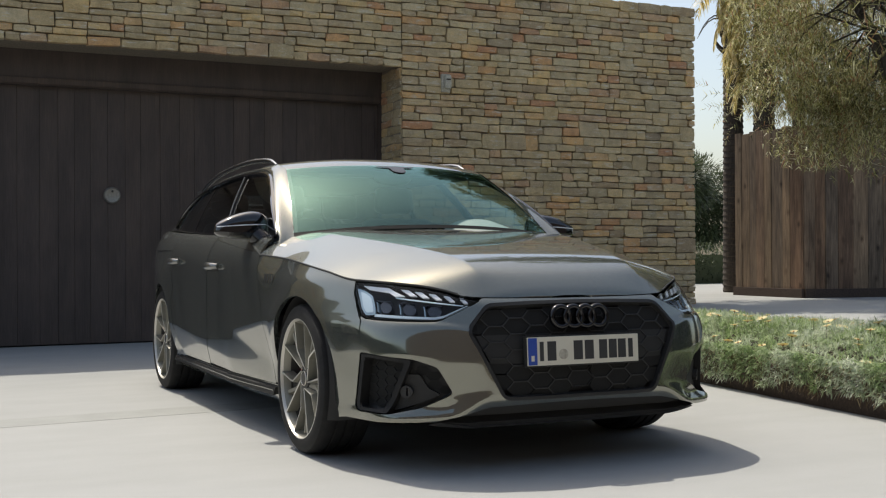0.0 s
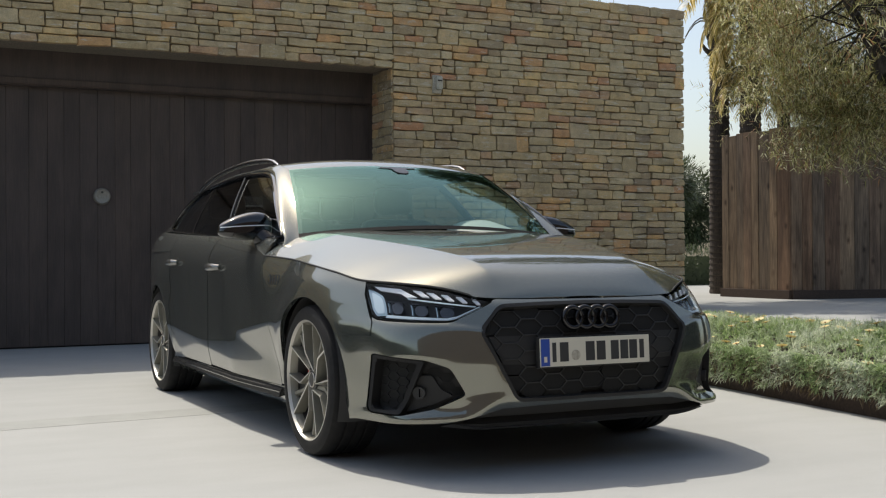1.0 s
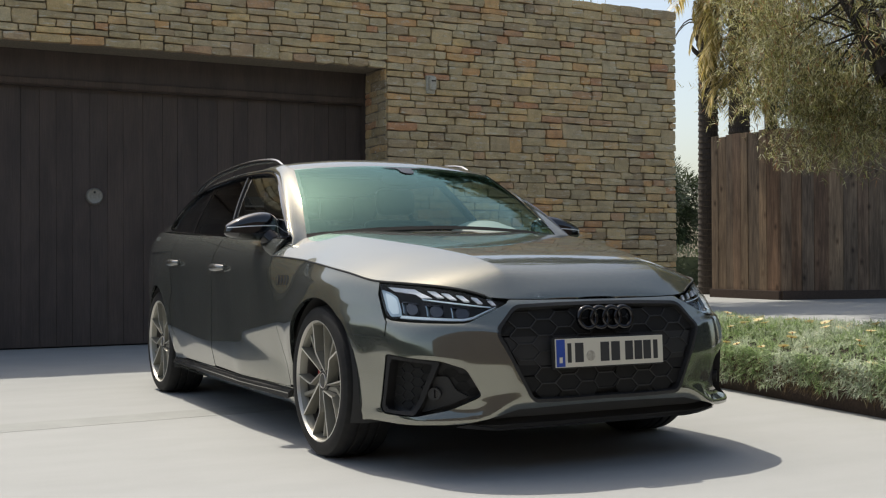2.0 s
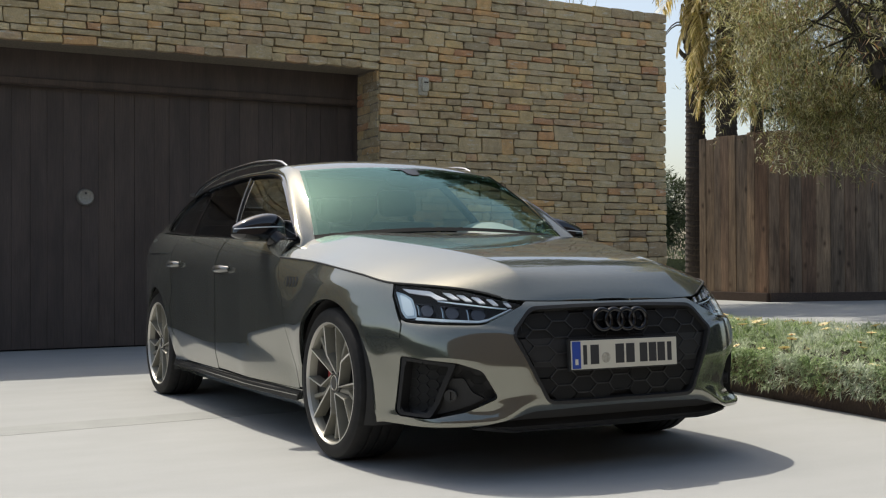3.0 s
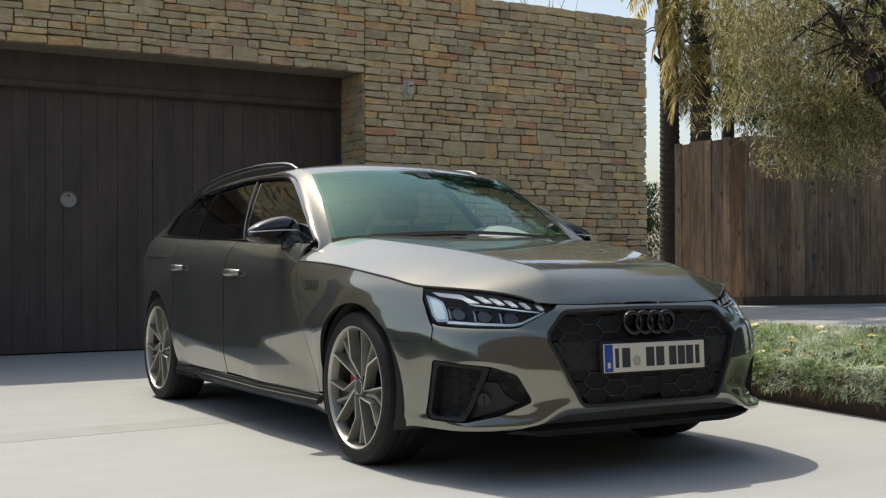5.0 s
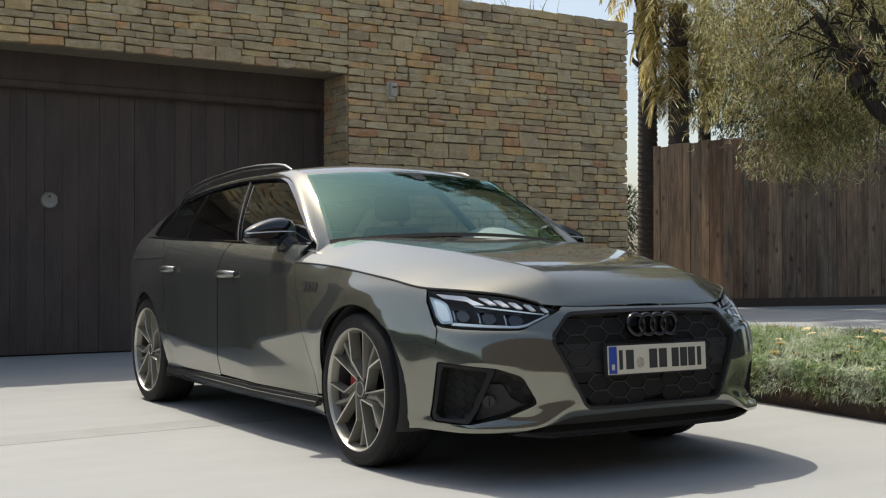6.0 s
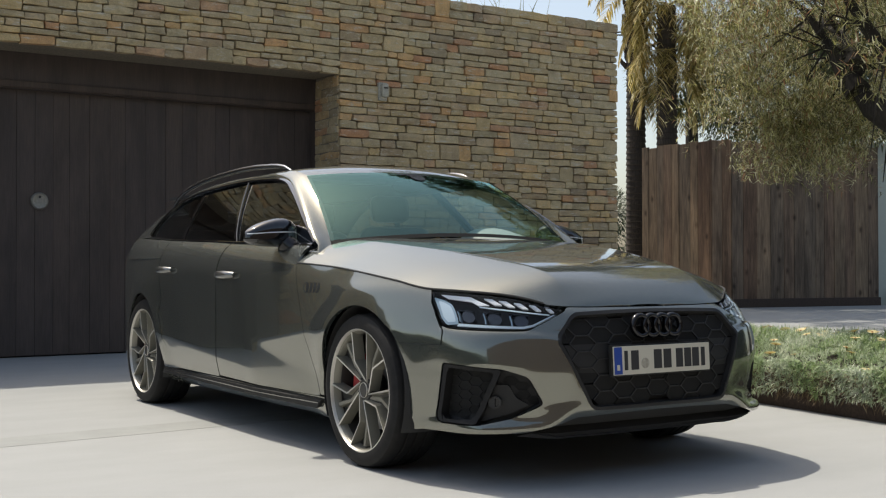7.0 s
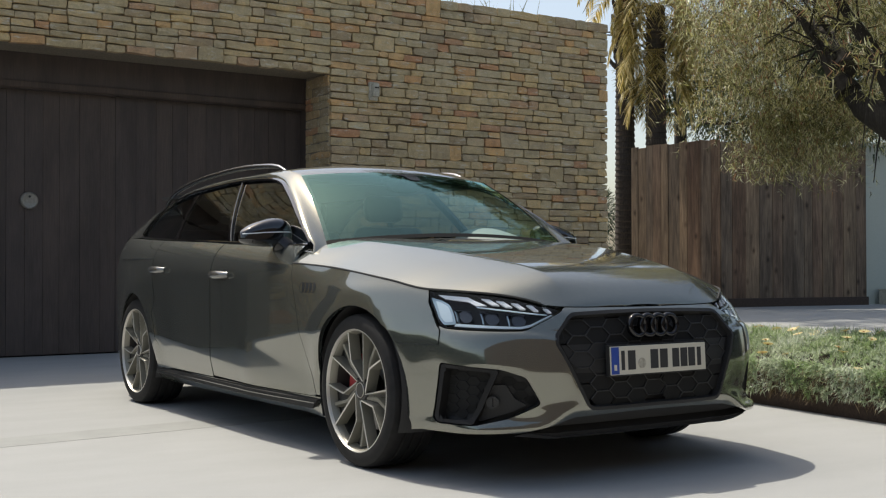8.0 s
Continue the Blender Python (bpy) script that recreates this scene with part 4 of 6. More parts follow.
def near_outline(p, poly):
    n = len(poly)
    for i in range(n):
        a, b = poly[i], poly[(i + 1) % n]
        dx, dy = b[0] - a[0], b[1] - a[1]
        q = dx * dx + dy * dy
        if q < 1e-14:
            continue
        t = min(1.0, max(0.0, ((p[0] - a[0]) * dx + (p[1] - a[1]) * dy) / q))
        if abs(a[0] + t * dx - p[0]) < 2e-5 and abs(a[1] + t * dy - p[1]) < 2e-5:
            return True
    return False


def inset(poly, d):
    """Move every side of a polygon inwards by d."""
    n = len(poly)
    area = sum(poly[i][0] * poly[(i + 1) % n][1] - poly[(i + 1) % n][0] * poly[i][1] for i in range(n))
    sg = 1 if area > 0 else -1
    out = []
    for i in range(n):
        a, b, c = poly[i - 1], poly[i], poly[(i + 1) % n]
        n1, n2 = Vector((-(b[1] - a[1]), b[0] - a[0])), Vector((-(c[1] - b[1]), c[0] - b[0]))
        if n1.length < 1e-9 or n2.length < 1e-9:
            out.append(b)
            continue
        n1.normalize()
        n2.normalize()
        m = n1 + n2
        if m.length < 0.3:
            out.append(b)
            continue
        m = m / max(0.35, m.length_squared / 2)
        out.append((b[0] + sg * d * m.x, b[1] + sg * d * m.y))
    return out


def rounded(poly, r, steps=4):
    """Round a polygon's corners."""
    out, n = [], len(poly)
    for i in range(n):
        a, b, c = Vector(poly[i - 1]), Vector(poly[i]), Vector(poly[(i + 1) % n])
        p, q = a - b, c - b
        k = min(r, p.length * 0.45, q.length * 0.45)
        p, q = b + p.normalized() * k, b + q.normalized() * k
        for s in range(steps + 1):
            t = s / steps
            out.append(tuple((1 - t) ** 2 * p + 2 * t * (1 - t) * b + t * t * q))
    return out


def sheet_mesh(poly, fmap, du, dv, offset, rim, flip_y):
    """Faces over a polygon of a surface, moved by offset along its normal, with a rim folded to the offset rim."""
    cache = {}

    def place(p):
        key = (round(p[0], 5), round(p[1], 5))
        if key not in cache:
            e = max(2e-3, 0.7 * abs(offset), 0.7 * abs(rim or 0.0)) if fmap is body_point else 2e-3
            P = fmap(*p)
            n = (fmap(p[0] + e, p[1]) - fmap(p[0] - e, p[1])).cross(fmap(p[0], p[1] + e) - fmap(p[0], p[1] - e))
            n.normalize()
            if n.dot(P - Vector((P.x * 0.7, 0, 0.45))) < 0:
                n = -n
            cache[key] = [P, n, None, None]
        return key
    polys = poly if isinstance(poly[0], list) else [poly]
    every = [p for q in polys for p in q]
    u0, u1 = min(p[0] for p in every), max(p[0] for p in every)
    v0, v1 = min(p[1] for p in every), max(p[1] for p in every)
    nu, nv = max(1, math.ceil((u1 - u0) / du)), max(1, math.ceil((v1 - v0) / dv))
    bm = bmesh.new()
    sy = -1 if flip_y else 1
    edge_count = {}

    def vert(key):
        c = cache[key]
        if c[2] is None:
            q = c[0] + c[1] * offset
            c[2] = bm.verts.new((q.x, q.y * sy, q.z))
        return c[2]
    for piece, i in [(q, i) for q in polys for i in range(nu)]:
        a, b = u0 + (u1 - u0) * i / nu, u0 + (u1 - u0) * (i + 1) / nu
        col = clip_half(clip_half(piece, 0, a, True), 0, b, False) if nu > 1 else piece
        if len(col) < 3:
            continue
        for j in range(nv):
            c, d = v0 + (v1 - v0) * j / nv, v0 + (v1 - v0) * (j + 1) / nv
            cell = clip_half(clip_half(col, 1, c, True), 1, d, False) if nv > 1 else col
            if len(cell) < 3:
                continue
            keys = []
            for p in cell:
                k = place(p)
                if not keys or keys[-1] != k:
                    keys.append(k)
            while len(keys) > 1 and keys[0] == keys[-1]:
                keys.pop()
            loops, stack = [], []
            for k in keys:
                if k in stack:
                    at = stack.index(k)
                    loops.append(stack[at:])
                    stack = stack[:at]
                stack.append(k)
            loops.append(stack)
            for loop in loops:
                if len(loop) < 3:
                    continue
                ar = sum(loop[q][0] * loop[(q + 1) % len(loop)][1] - loop[(q + 1) % len(loop)][0] * loop[q][1] for q in range(len(loop)))
                if abs(ar) < 1e-9:
                    continue
                co = [cache[k][0] for k in loop]
                nn = Vector((0, 0, 0))
                for q in range(len(co)):
                    nn += co[q].cross(co[(q + 1) % len(co)])
                if (nn.dot(cache[loop[0]][1]) < 0) != flip_y:
                    loop = loop[::-1]
                try:
                    bm.faces.new([vert(k) for k in loop])
                except ValueError:
                    continue
                for q in range(len(loop)):
                    e = (loop[q], loop[(q + 1) % len(loop)])
                    edge_count[e] = edge_count.get(e, 0) + 1
    if rim is not None:
        for (a, b) in list(edge_count):
            if (b, a) in edge_count:
                continue
            if fmap is body_point and a[0] < 1e-4 and b[0] < 1e-4:
                continue
            if not any(near_outline(((a[0] + b[0]) / 2, (a[1] + b[1]) / 2), q) for q in polys):
                continue
            for k in (a, b):
                c = cache[k]
                if c[3] is None:
                    q = c[0] + c[1] * rim
                    c[3] = bm.verts.new((q.x, q.y * sy, q.z))
            try:
                bm.faces.new((cache[b][2], cache[a][2], cache[a][3], cache[b][3]))
            except ValueError:
                pass
    return bm


def sheet(name, poly, mat, parent, fmap=body_point, du=0.035, dv=0.03, offset=0.0, rim=-0.012, gap=0.0, sides=(False, True), label="", smooth=32):
    """The same sheet on the right and, mirrored, on the left side."""
    made = []
    if gap:
        poly = inset(poly, gap)
    for flip in sides:
        made.append(part(name, sheet_mesh(poly, fmap, du, dv, offset, rim, flip), MAT[mat], parent, label, smooth))
    return made


car = thing("car", "dark grey metallic estate car with black trim parked on the driveway", "car")


def arch(cx, a0, a1, n=26, r=ARCH_R):
    """Points of a wheel arch's edge, from angle a0 to a1 in degrees."""
    return [at_x(cx + r * math.cos(radians(a0 + (a1 - a0) * i / n)), ARCH_Z + r * math.sin(radians(a0 + (a1 - a0) * i / n))) for i in range(n + 1)]


def line(*pts, n=6):
    """A path through points with added points between them."""
    out = []
    for a, b in zip(pts[:-1], pts[1:]):
        out += [(a[0] + (b[0] - a[0]) * i / n, a[1] + (b[1] - a[1]) * i / n) for i in range(n)]
    return out + [pts[-1]]


def shut_line(x0, x1, n=24):
    return [at_x(x0 + (x1 - x0) * i / n, edge_z(x0 + (x1 - x0) * i / n)) for i in range(n + 1)]


# outlines on the skin
GRILLE = [at_y(0.0, 0.298), at_y(0.12, 0.297), at_y(0.24, 0.297), at_y(0.352, 0.299), at_y(0.482, 0.556), at_y(0.478, 0.580), at_y(0.398, 0.668), at_y(0.2, 0.674), at_y(0.0, 0.676)]
GRILLE = GRILLE[:3] + rounded([GRILLE[2]] + GRILLE[3:7] + [GRILLE[7]], 0.03)[5:-5] + GRILLE[7:]
INTAKE = rounded([(0.967, 0.480), (0.711, 0.461), (0.613, 0.431), (0.551, 0.326), (0.673, 0.270), (0.806, 0.244), (0.989, 0.242), (1.005, 0.280)], 0.02)
LAMP_TOP = [at_x(1.815 + 0.35 * i / 8, edge_z(1.815 + 0.35 * i / 8) - 0.004) for i in range(9)]
LAMP_LOW = [(0.424, 0.683), (0.490, 0.653), (0.537, 0.632), (0.580, 0.612), (0.602, 0.607), (0.650, 0.606), (0.75, 0.607), (0.866, 0.610), (0.920, 0.614), (0.946, 0.624)]
HEADLAMP = LAMP_TOP + LAMP_LOW + [(0.968, 0.665), (0.977, 0.71)]
SEAM = 36.6

def shut_height(y):
    """Height of the bonnet's front edge at a distance from the centre line."""
    xs = [2.2149 - 0.0008 * i for i in range(80)]
    ys = []
    for x in xs:
        u = min(1.0, (x - XC) / (nose_x(edge_z(x)) - XC))
        ys.append(half_width(XC, edge_z(x)) * max(1e-4, 1 - u ** PB) ** (1 / PA))
    return float(np.interp(y, ys, [edge_z(x) for x in xs]))


nose_line = [at_y(0.40 * i / 8, shut_height(0.40 * i / 8) - 0.004) for i in range(9)]
bumper = (nose_line + [(0.418, 0.686)] + [(a, b - 0.004) for a, b in LAMP_LOW] + line(at_x(1.920, 0.606), at_x(1.918, 0.545), n=3) + [at_x(1.80, 0.545)] + arch(AXLE, SEAM, -22, 18) + [at_x(1.79, 0.210), at_y(0.75, 0.213), at_y(0.607, 0.219)]
          + [at_y(0.50, 0.247), at_y(0.40, 0.270), at_y(0.2, 0.277), at_y(0.0, 0.279)] + GRILLE)


def clip_line(poly, a, b, above):
    """The part of a polygon above or below the line through a and b."""
    def side(p):
        d = (p[1] - a[1]) * (b[0] - a[0]) - (p[0] - a[0]) * (b[1] - a[1])
        return d if above else -d
    out, n = [], len(poly)
    for i in range(n):
        p, q = poly[i], poly[(i + 1) % n]
        sp, sq = side(p), side(q)
        if sp >= -1e-12:
            out.append(p)
        if (sp >= -1e-12) != (sq >= -1e-12):
            t = sp / (sp - sq)
            out.append((p[0] + t * (q[0] - p[0]), p[1] + t * (q[1] - p[1])))
    return out


def pierced(poly, opening):
    """Pieces of a polygon round a convex opening: beside, above and below it."""
    cuts = sorted({round(p[0], 5) for p in opening})
    cuts = [c for k, c in enumerate(cuts) if k == 0 or c - cuts[k - 1] > 2e-4]
    out = [clip_half(poly, 0, cuts[0], False), clip_half(poly, 0, cuts[-1], True)]
    for a, b in zip(cuts[:-1], cuts[1:]):
        strip = clip_half(clip_half(poly, 0, a, True), 0, b, False)
        ends = []
        for c in (a, b):
            at = []
            for k in range(len(opening)):
                p, q = opening[k], opening[(k + 1) % len(opening)]
                if min(p[0], q[0]) - 3e-4 <= c <= max(p[0], q[0]) + 3e-4:
                    t = 0.0 if abs(q[0] - p[0]) < 1e-9 else min(1.0, max(0.0, (c - p[0]) / (q[0] - p[0])))
                    at.append(p[1] + t * (q[1] - p[1]))
                    if abs(q[0] - p[0]) < 6e-4:
                        at += [p[1], q[1]]
            ends.append((min(at), max(at)))
        out.append(clip_line(strip, (a, ends[0][1]), (b, ends[1][1]), True))
        out.append(clip_line(strip, (a, ends[0][0]), (b, ends[1][0]), False))
    return [q for q in out if len(q) > 2]


bumper = pierced(bumper, INTAKE)
sheet("front_bumper", bumper, "paint", car, du=0.018, dv=0.011, rim=-0.02, label="painted front bumper")

fender = (shut_line(1.815, 0.80) + line(at_x(0.86, 0.70), at_x(0.925, 0.50), at_x(1.0, 0.27), n=4) + [at_x(1.055, 0.27)]
          + arch(AXLE, 190.6, SEAM, 30) + [at_x(1.80, 0.545)] + line(at_x(1.914, 0.545), at_x(1.915, 0.608), n=3) + [at_x(1.880, 0.66), at_x(1.842, 0.71)])
ff = sheet("front_fender", fender, "paint", car, gap=0.0015, rim=-0.02, du=0.022, dv=0.014)

DOOR_F = line(at_x(0.80, 0.872), at_x(0.79, belt_z(0.79)), n=2)[:-1] + [at_x(0.79 - 0.945 * i / 14, belt_z(0.79 - 0.945 * i / 14)) for i in range(15)]
door_front = DOOR_F + line(at_x(-0.155, 0.80), at_x(-0.15, 0.27), n=4) + line(at_x(0.40, 0.262), at_x(1.0, 0.262), n=3) + line(at_x(0.925, 0.50), at_x(0.86, 0.70), n=4)
fd = sheet("front_door", door_front, "paint", car, gap=0.0014, du=0.025, dv=0.012)
door_rear = ([at_x(-0.163 - 0.92 * i / 12, belt_z(-0.163 - 0.92 * i / 12)) for i in range(13)]
             + line(at_x(-1.075, 0.86), at_x(-1.02, 0.66), n=3) + arch(-AXLE, 34, 12, 8, ARCH_R + 0.075) + [at_x(-0.93, 0.36), at_x(-0.86, 0.29), at_x(-0.80, 0.262)] + line(at_x(-0.5, 0.262), at_x(-0.158, 0.262), n=3))
rd = sheet("rear_door", door_rear, "paint", car, gap=0.0014, du=0.03, dv=0.012)
quarter = ([at_x(-1.088 - 0.76 * i / 8, belt_z(-1.088 - 0.76 * i / 8)) for i in range(9)]
           + [(_arcr + 1.35 * i / 16, 1.045 - 0.02 * i / 16) for i in range(1, 17)]
           + [(_arcr + 1.35, 0.25), (_arcr + 0.6, 0.22), at_x(-1.78, 0.21)]
           + [at_x(-AXLE - ARCH_R * math.cos(radians(a)), ARCH_Z + ARCH_R * math.sin(radians(a))) for a in range(-18, 196, 8)]
           + [at_x(-1.03, 0.235), at_x(-0.795, 0.262), at_x(-0.855, 0.292), at_x(-0.925, 0.362)] + arch(-AXLE, 12, 34, 8, ARCH_R + 0.072) + line(at_x(-1.025, 0.66), at_x(-1.08, 0.86), n=3))
quarter_panels = sheet("rear_quarter_panel", quarter, "paint", car, gap=0.0015)
for q_, flip in zip(quarter_panels, (False, True)):
    # crease over the rear wheel
    bm = bmesh.new()
    pts = [body_point(*at_x(-1.10 - 0.70 * i / 16, 0.906)) for i in range(17)]
    tube(bm, [(v.x, -v.y if flip else v.y, v.z) for v in pts], [0.002 + 0.006 * math.sin(math.pi * min(1.0, i / 8) / 2) for i in range(17)], 8)
    part("shoulder_crease", bm, MAT["paint"], q_, "", 60)
tail = rounded([(_arcr + 0.28, 0.90), (_arcr + 0.8, 0.92), (_arcr + 0.8, 0.80), (_arcr + 0.32, 0.82)], 0.02)
sheet("tail_light", tail, "tail_red", car, du=0.05, dv=0.03, offset=0.003, rim=-0.01, label="dark red tail light")
sill = [at_x(1.06, 0.262), at_x(0.5, 0.258), at_x(0.0, 0.258), at_x(-0.5, 0.258), at_x(-1.03, 0.258), at_x(-1.04, 0.17), at_x(0.0, 0.17), at_x(1.06, 0.17)]
sl = sheet("sill", sill, "paint", car)
for s_, flip in zip(sl, (False, True)):
    blade = [at_x(1.04, 0.252), at_x(0.0, 0.250), at_x(-1.0, 0.249), at_x(-1.02, 0.222), at_x(0.0, 0.218), at_x(0.99, 0.212)]
    part("sill_blade", sheet_mesh(blade, body_point, 0.05, 0.02, 0.016, -0.004, flip), MAT["satin_dark"], s_, "black sill blade", 32)
    strip = [at_x(1.01, 0.2385), at_x(0.0, 0.2375), at_x(-0.99, 0.2370), at_x(-0.99, 0.2330), at_x(0.0, 0.2330), at_x(1.01, 0.2335)]
    part("sill_strip", sheet_mesh(strip, body_point, 0.05, 0.02, 0.0185, 0.014, flip), MAT["handle_grey"], s_, "thin grey strip", 32)
for doors, hx, hz, nm in ((fd, -0.008, 0.811, "front"), (rd, -0.944, 0.835, "rear")):
    for d_, flip in zip(doors, (False, True)):
        sy = -1 if flip else 1
        w = half_width(hx, hz)
        bm = bmesh.new()
        pts = []
        for i in range(9):
            f = i / 8
            x = hx - 0.11 + 0.22 * f
            pts.append((x, sy * -(half_width(x, hz) + 0.010 + 0.026 * math.sin(math.pi * f) ** 0.5), hz))
        tube(bm, pts, [0.010, 0.013, 0.015, 0.016, 0.016, 0.016, 0.015, 0.013, 0.010], 10)
        for v in bm.verts:
            v.co.z = hz + (v.co.z - hz) * 1.25
        h = part("door_handle", bm, MAT["handle_grey"], d_, "grey metal handle", 40)
        # flat black patch on the paint for the shade in the handle's cup
        cup = [at_x(hx + 0.10, hz + 0.022), at_x(hx - 0.10, hz + 0.022), at_x(hx - 0.09, hz - 0.024), at_x(hx + 0.09, hz - 0.024)]
        part("handle_recess", sheet_mesh(rounded(cup, 0.02), body_point, 0.05, 0.03, 0.0015, -0.002, flip), MAT["satin_black"], d_)

# -- bonnet --
def crown_z(x):
    return hermite([0.72, 1.0, 1.4, 1.8, 2.0, 2.11, 2.19, 2.215], [1.006, 0.982, 0.940, 0.886, 0.845, 0.798, 0.731, 0.697], x)


def edge_y(x):
    z = edge_z(x)
    if x <= XC:
        return half_width(x, z) + flare(x, z)
    u = min(1.0, (x - XC) / (nose_x(z) - XC))
    v = max(1e-4, 1 - u ** PB) ** (1 / PA)
    return half_width(XC, z) * v + flare(x, z) * v ** 6


def ridge_y(x):
    """Distance of the bonnet's crease from the centre line."""
    return min(0.88 * max(0.02, edge_y(min(x, 2.2149))), 0.64 - 0.26 * smoothstep(0.9, 2.15, x))


def bonnet_point(a, w):
    """a runs from the nose to the windscreen, w across: the creases lie at -1 and 1, the edges at -2 and 2."""
    x = 2.2145 - 1.4145 * max(0.0, a) ** 1.6
    ye, yr = max(0.02, edge_y(x)), ridge_y(x)
    q = abs(w)
    y = q * yr if q < 1 else yr + (q - 1) * (ye - yr)
    f, fr = min(1.06, y / ye), yr / ye
    t = max(0.0, (f - fr) / (1 - fr))
    flat = 0.05 * (f / fr) ** 2 if q < 1 else 0.05 + 0.95 * (0.72 * t + 0.28 * t * t)
    soft = f ** 6
    k = smoothstep(1.10, 0.80, x) + smoothstep(2.08, 2.19, x)
    z = crown_z(x) - (crown_z(x) - edge_z(x)) * (flat * (1 - k) + (soft if x < 1.5 else f ** 3) * k)
    return Vector((x, -math.copysign(y, w), z))


def bonnet_uv(x, y):
    ye, yr = edge_y(x), ridge_y(x)
    return (((2.2145 - x) / 1.4145) ** (1 / 1.6), y / yr if y < yr else 1 + (y - yr) / (ye - yr))


rear_edge = [bonnet_uv(0.83 + 0.10 * (1 - (y / 0.74) ** 2), y) for y in (0.74, 0.6, 0.45, 0.3, 0.15)]
bon_half = [(0.006, 0.0), (0.006, 1.99)] + [(bonnet_uv(0.768, 0.8)[0], 1.99), bonnet_uv(0.766, 0.81), bonnet_uv(0.790, 0.78)] + rear_edge + [bonnet_uv(0.93, 0.0)]
bon_full = bon_half + [(a, -w) for a, w in bon_half[1:-1][::-1]]
sheet("bonnet", bon_full, "paint", car, fmap=bonnet_point, du=0.017, dv=0.024875, rim=-0.02, sides=(False,), smooth=40)

# rubber seal that shows as the dark shut line beside the bonnet
for sy in (1, -1):
    bm = bmesh.new()
    tube(bm, [(x, sy * -(edge_y(x) - 0.0005), edge_z(x) + 0.0015) for x in (2.16 - 1.36 * i / 40 for i in range(41))], 0.0042, 6)
    part("bonnet_seal", bm, MAT["matt_black"], car, "", 40)

# -- greenhouse --
def windscreen_point(s, t):
    b = Vector((0.94 - 0.12 * s * s, -0.725 * s, 1.000 - 0.040 * s * s))
    e = Vector((0.345 - 0.075 * s * s, -0.588 * s, 1.362 - 0.030 * s * s))
    p = b.lerp(e, t)
    k = 4 * t * (1 - t)
    return p + Vector((0.020, 0, 0.028)) * k * (1 - 0.4 * s * s)


def roof_z(x):
    return hermite([-2.25, -2.0, -1.5, -1.0, -0.5, 0.0, 0.12, 0.25, 0.345], [1.215, 1.290, 1.375, 1.418, 1.432, 1.420, 1.410, 1.388, 1.357], x)


def roof_half(x):
    return hermite([-2.25, -1.2, -0.3, 0.27, 0.4], [0.53, 0.578, 0.596, 0.588, 0.58], x)


def roof_drop(x):
    return 0.030 + 0.040 * smoothstep(0.30, -0.25, x)


def roof_point(x, y):
    f = abs(y) / roof_half(x)
    xe = min(0.345, x + 0.075 * (y / 0.588) ** 2 * smoothstep(-0.3, 0.2, x))
    return Vector((x, -y, roof_z(xe) - roof_drop(xe) * f ** 2.4))


roof_poly = [(0.345 - 0.075 * s * s, 0.588 * s) for s in (0, 0.25, 0.5, 0.75, 1.0)]
roof_poly += [(0.27 - 2.47 * i / 16, roof_half(0.27 - 2.47 * i / 16)) for i in range(1, 17)]
roof_poly = roof_poly + [(x, -y) for x, y in roof_poly[1:][::-1]]
sheet("roof", roof_poly, "paint", car, fmap=roof_point, du=0.06, dv=0.05, rim=-0.012, sides=(False,), smooth=40)


def side_y(x, z):
    """Half-width of the glasshouse."""
    yb = hermite([-2.25, -1.77, -1.0, 0.0, 0.8], [0.665, 0.722, 0.785, 0.815, 0.806], x)
    zb = belt_z(x)
    f = max(0.0, (z - zb) / (1.335 - zb))
    return yb - (yb - 0.622) * f ** 1.28


def side_point(x, z):
    return Vector((x, -side_y(x, z), z))


def dlo_top(x):
    """Upper edge of the side windows."""
    return hermite([-1.80, -1.7, -1.5, -1.3, -1.0, -0.4, -0.02, 0.16, 0.36, 0.60, 0.82],
                   [1.045, 1.108, 1.205, 1.268, 1.312, 1.337, 1.325, 1.300, 1.222, 1.095, 0.955], x)


def loft(name, a, b, mat, parent, bulge, flip, steps=14, label=""):
    """A skin between two rows of points, bowed outwards."""
    bm = bmesh.new()
    sy = -1 if flip else 1
    rows = []
    for i, (p, q) in enumerate(zip(a, b)):
        row, late = [], 2.2 - 1.4 * smoothstep(8, 15, i)
        for j in range(steps + 1):
            t = j / steps
            c = p.lerp(q, t) + Vector((0, -0.72, 0.7)) * bulge * math.sin(math.pi * t ** late)
            row.append(bm.verts.new((c.x, c.y * sy, c.z)))
        rows.append(row)
    for i in range(len(rows) - 1):
        for j in range(steps):
            f = (rows[i][j], rows[i + 1][j], rows[i + 1][j + 1], rows[i][j + 1])
            bm.faces.new(f if flip else f[::-1])
    return part(name, bm, MAT[mat], parent, label, 45)


frame_in = [Vector((0.885, -0.735, 0.915))] + [windscreen_point(1.0, i / 10) for i in range(11)] + [roof_point(0.27 - 2.47 * i / 20, roof_half(0.27 - 2.47 * i / 20)) for i in range(1, 21)]
frame_out = [Vector((0.885, -0.835, 0.875))]
for i in range(11):
    x = 0.84 - (0.84 - 0.135) * i / 10
    frame_out.append(side_point(x, dlo_top(x)))
for i in range(1, 21):
    x = 0.135 - (0.135 + 1.80) * min(1.0, i / 16)
    z = dlo_top(x)
    if i > 16:
        x = -1.80 - 0.42 * (i - 16) / 4
        z = 1.045
    frame_out.append(side_point(x, z))
for flip in (False, True):
    loft("roof_pillar", frame_in, frame_out, "paint", car, 0.012, flip)


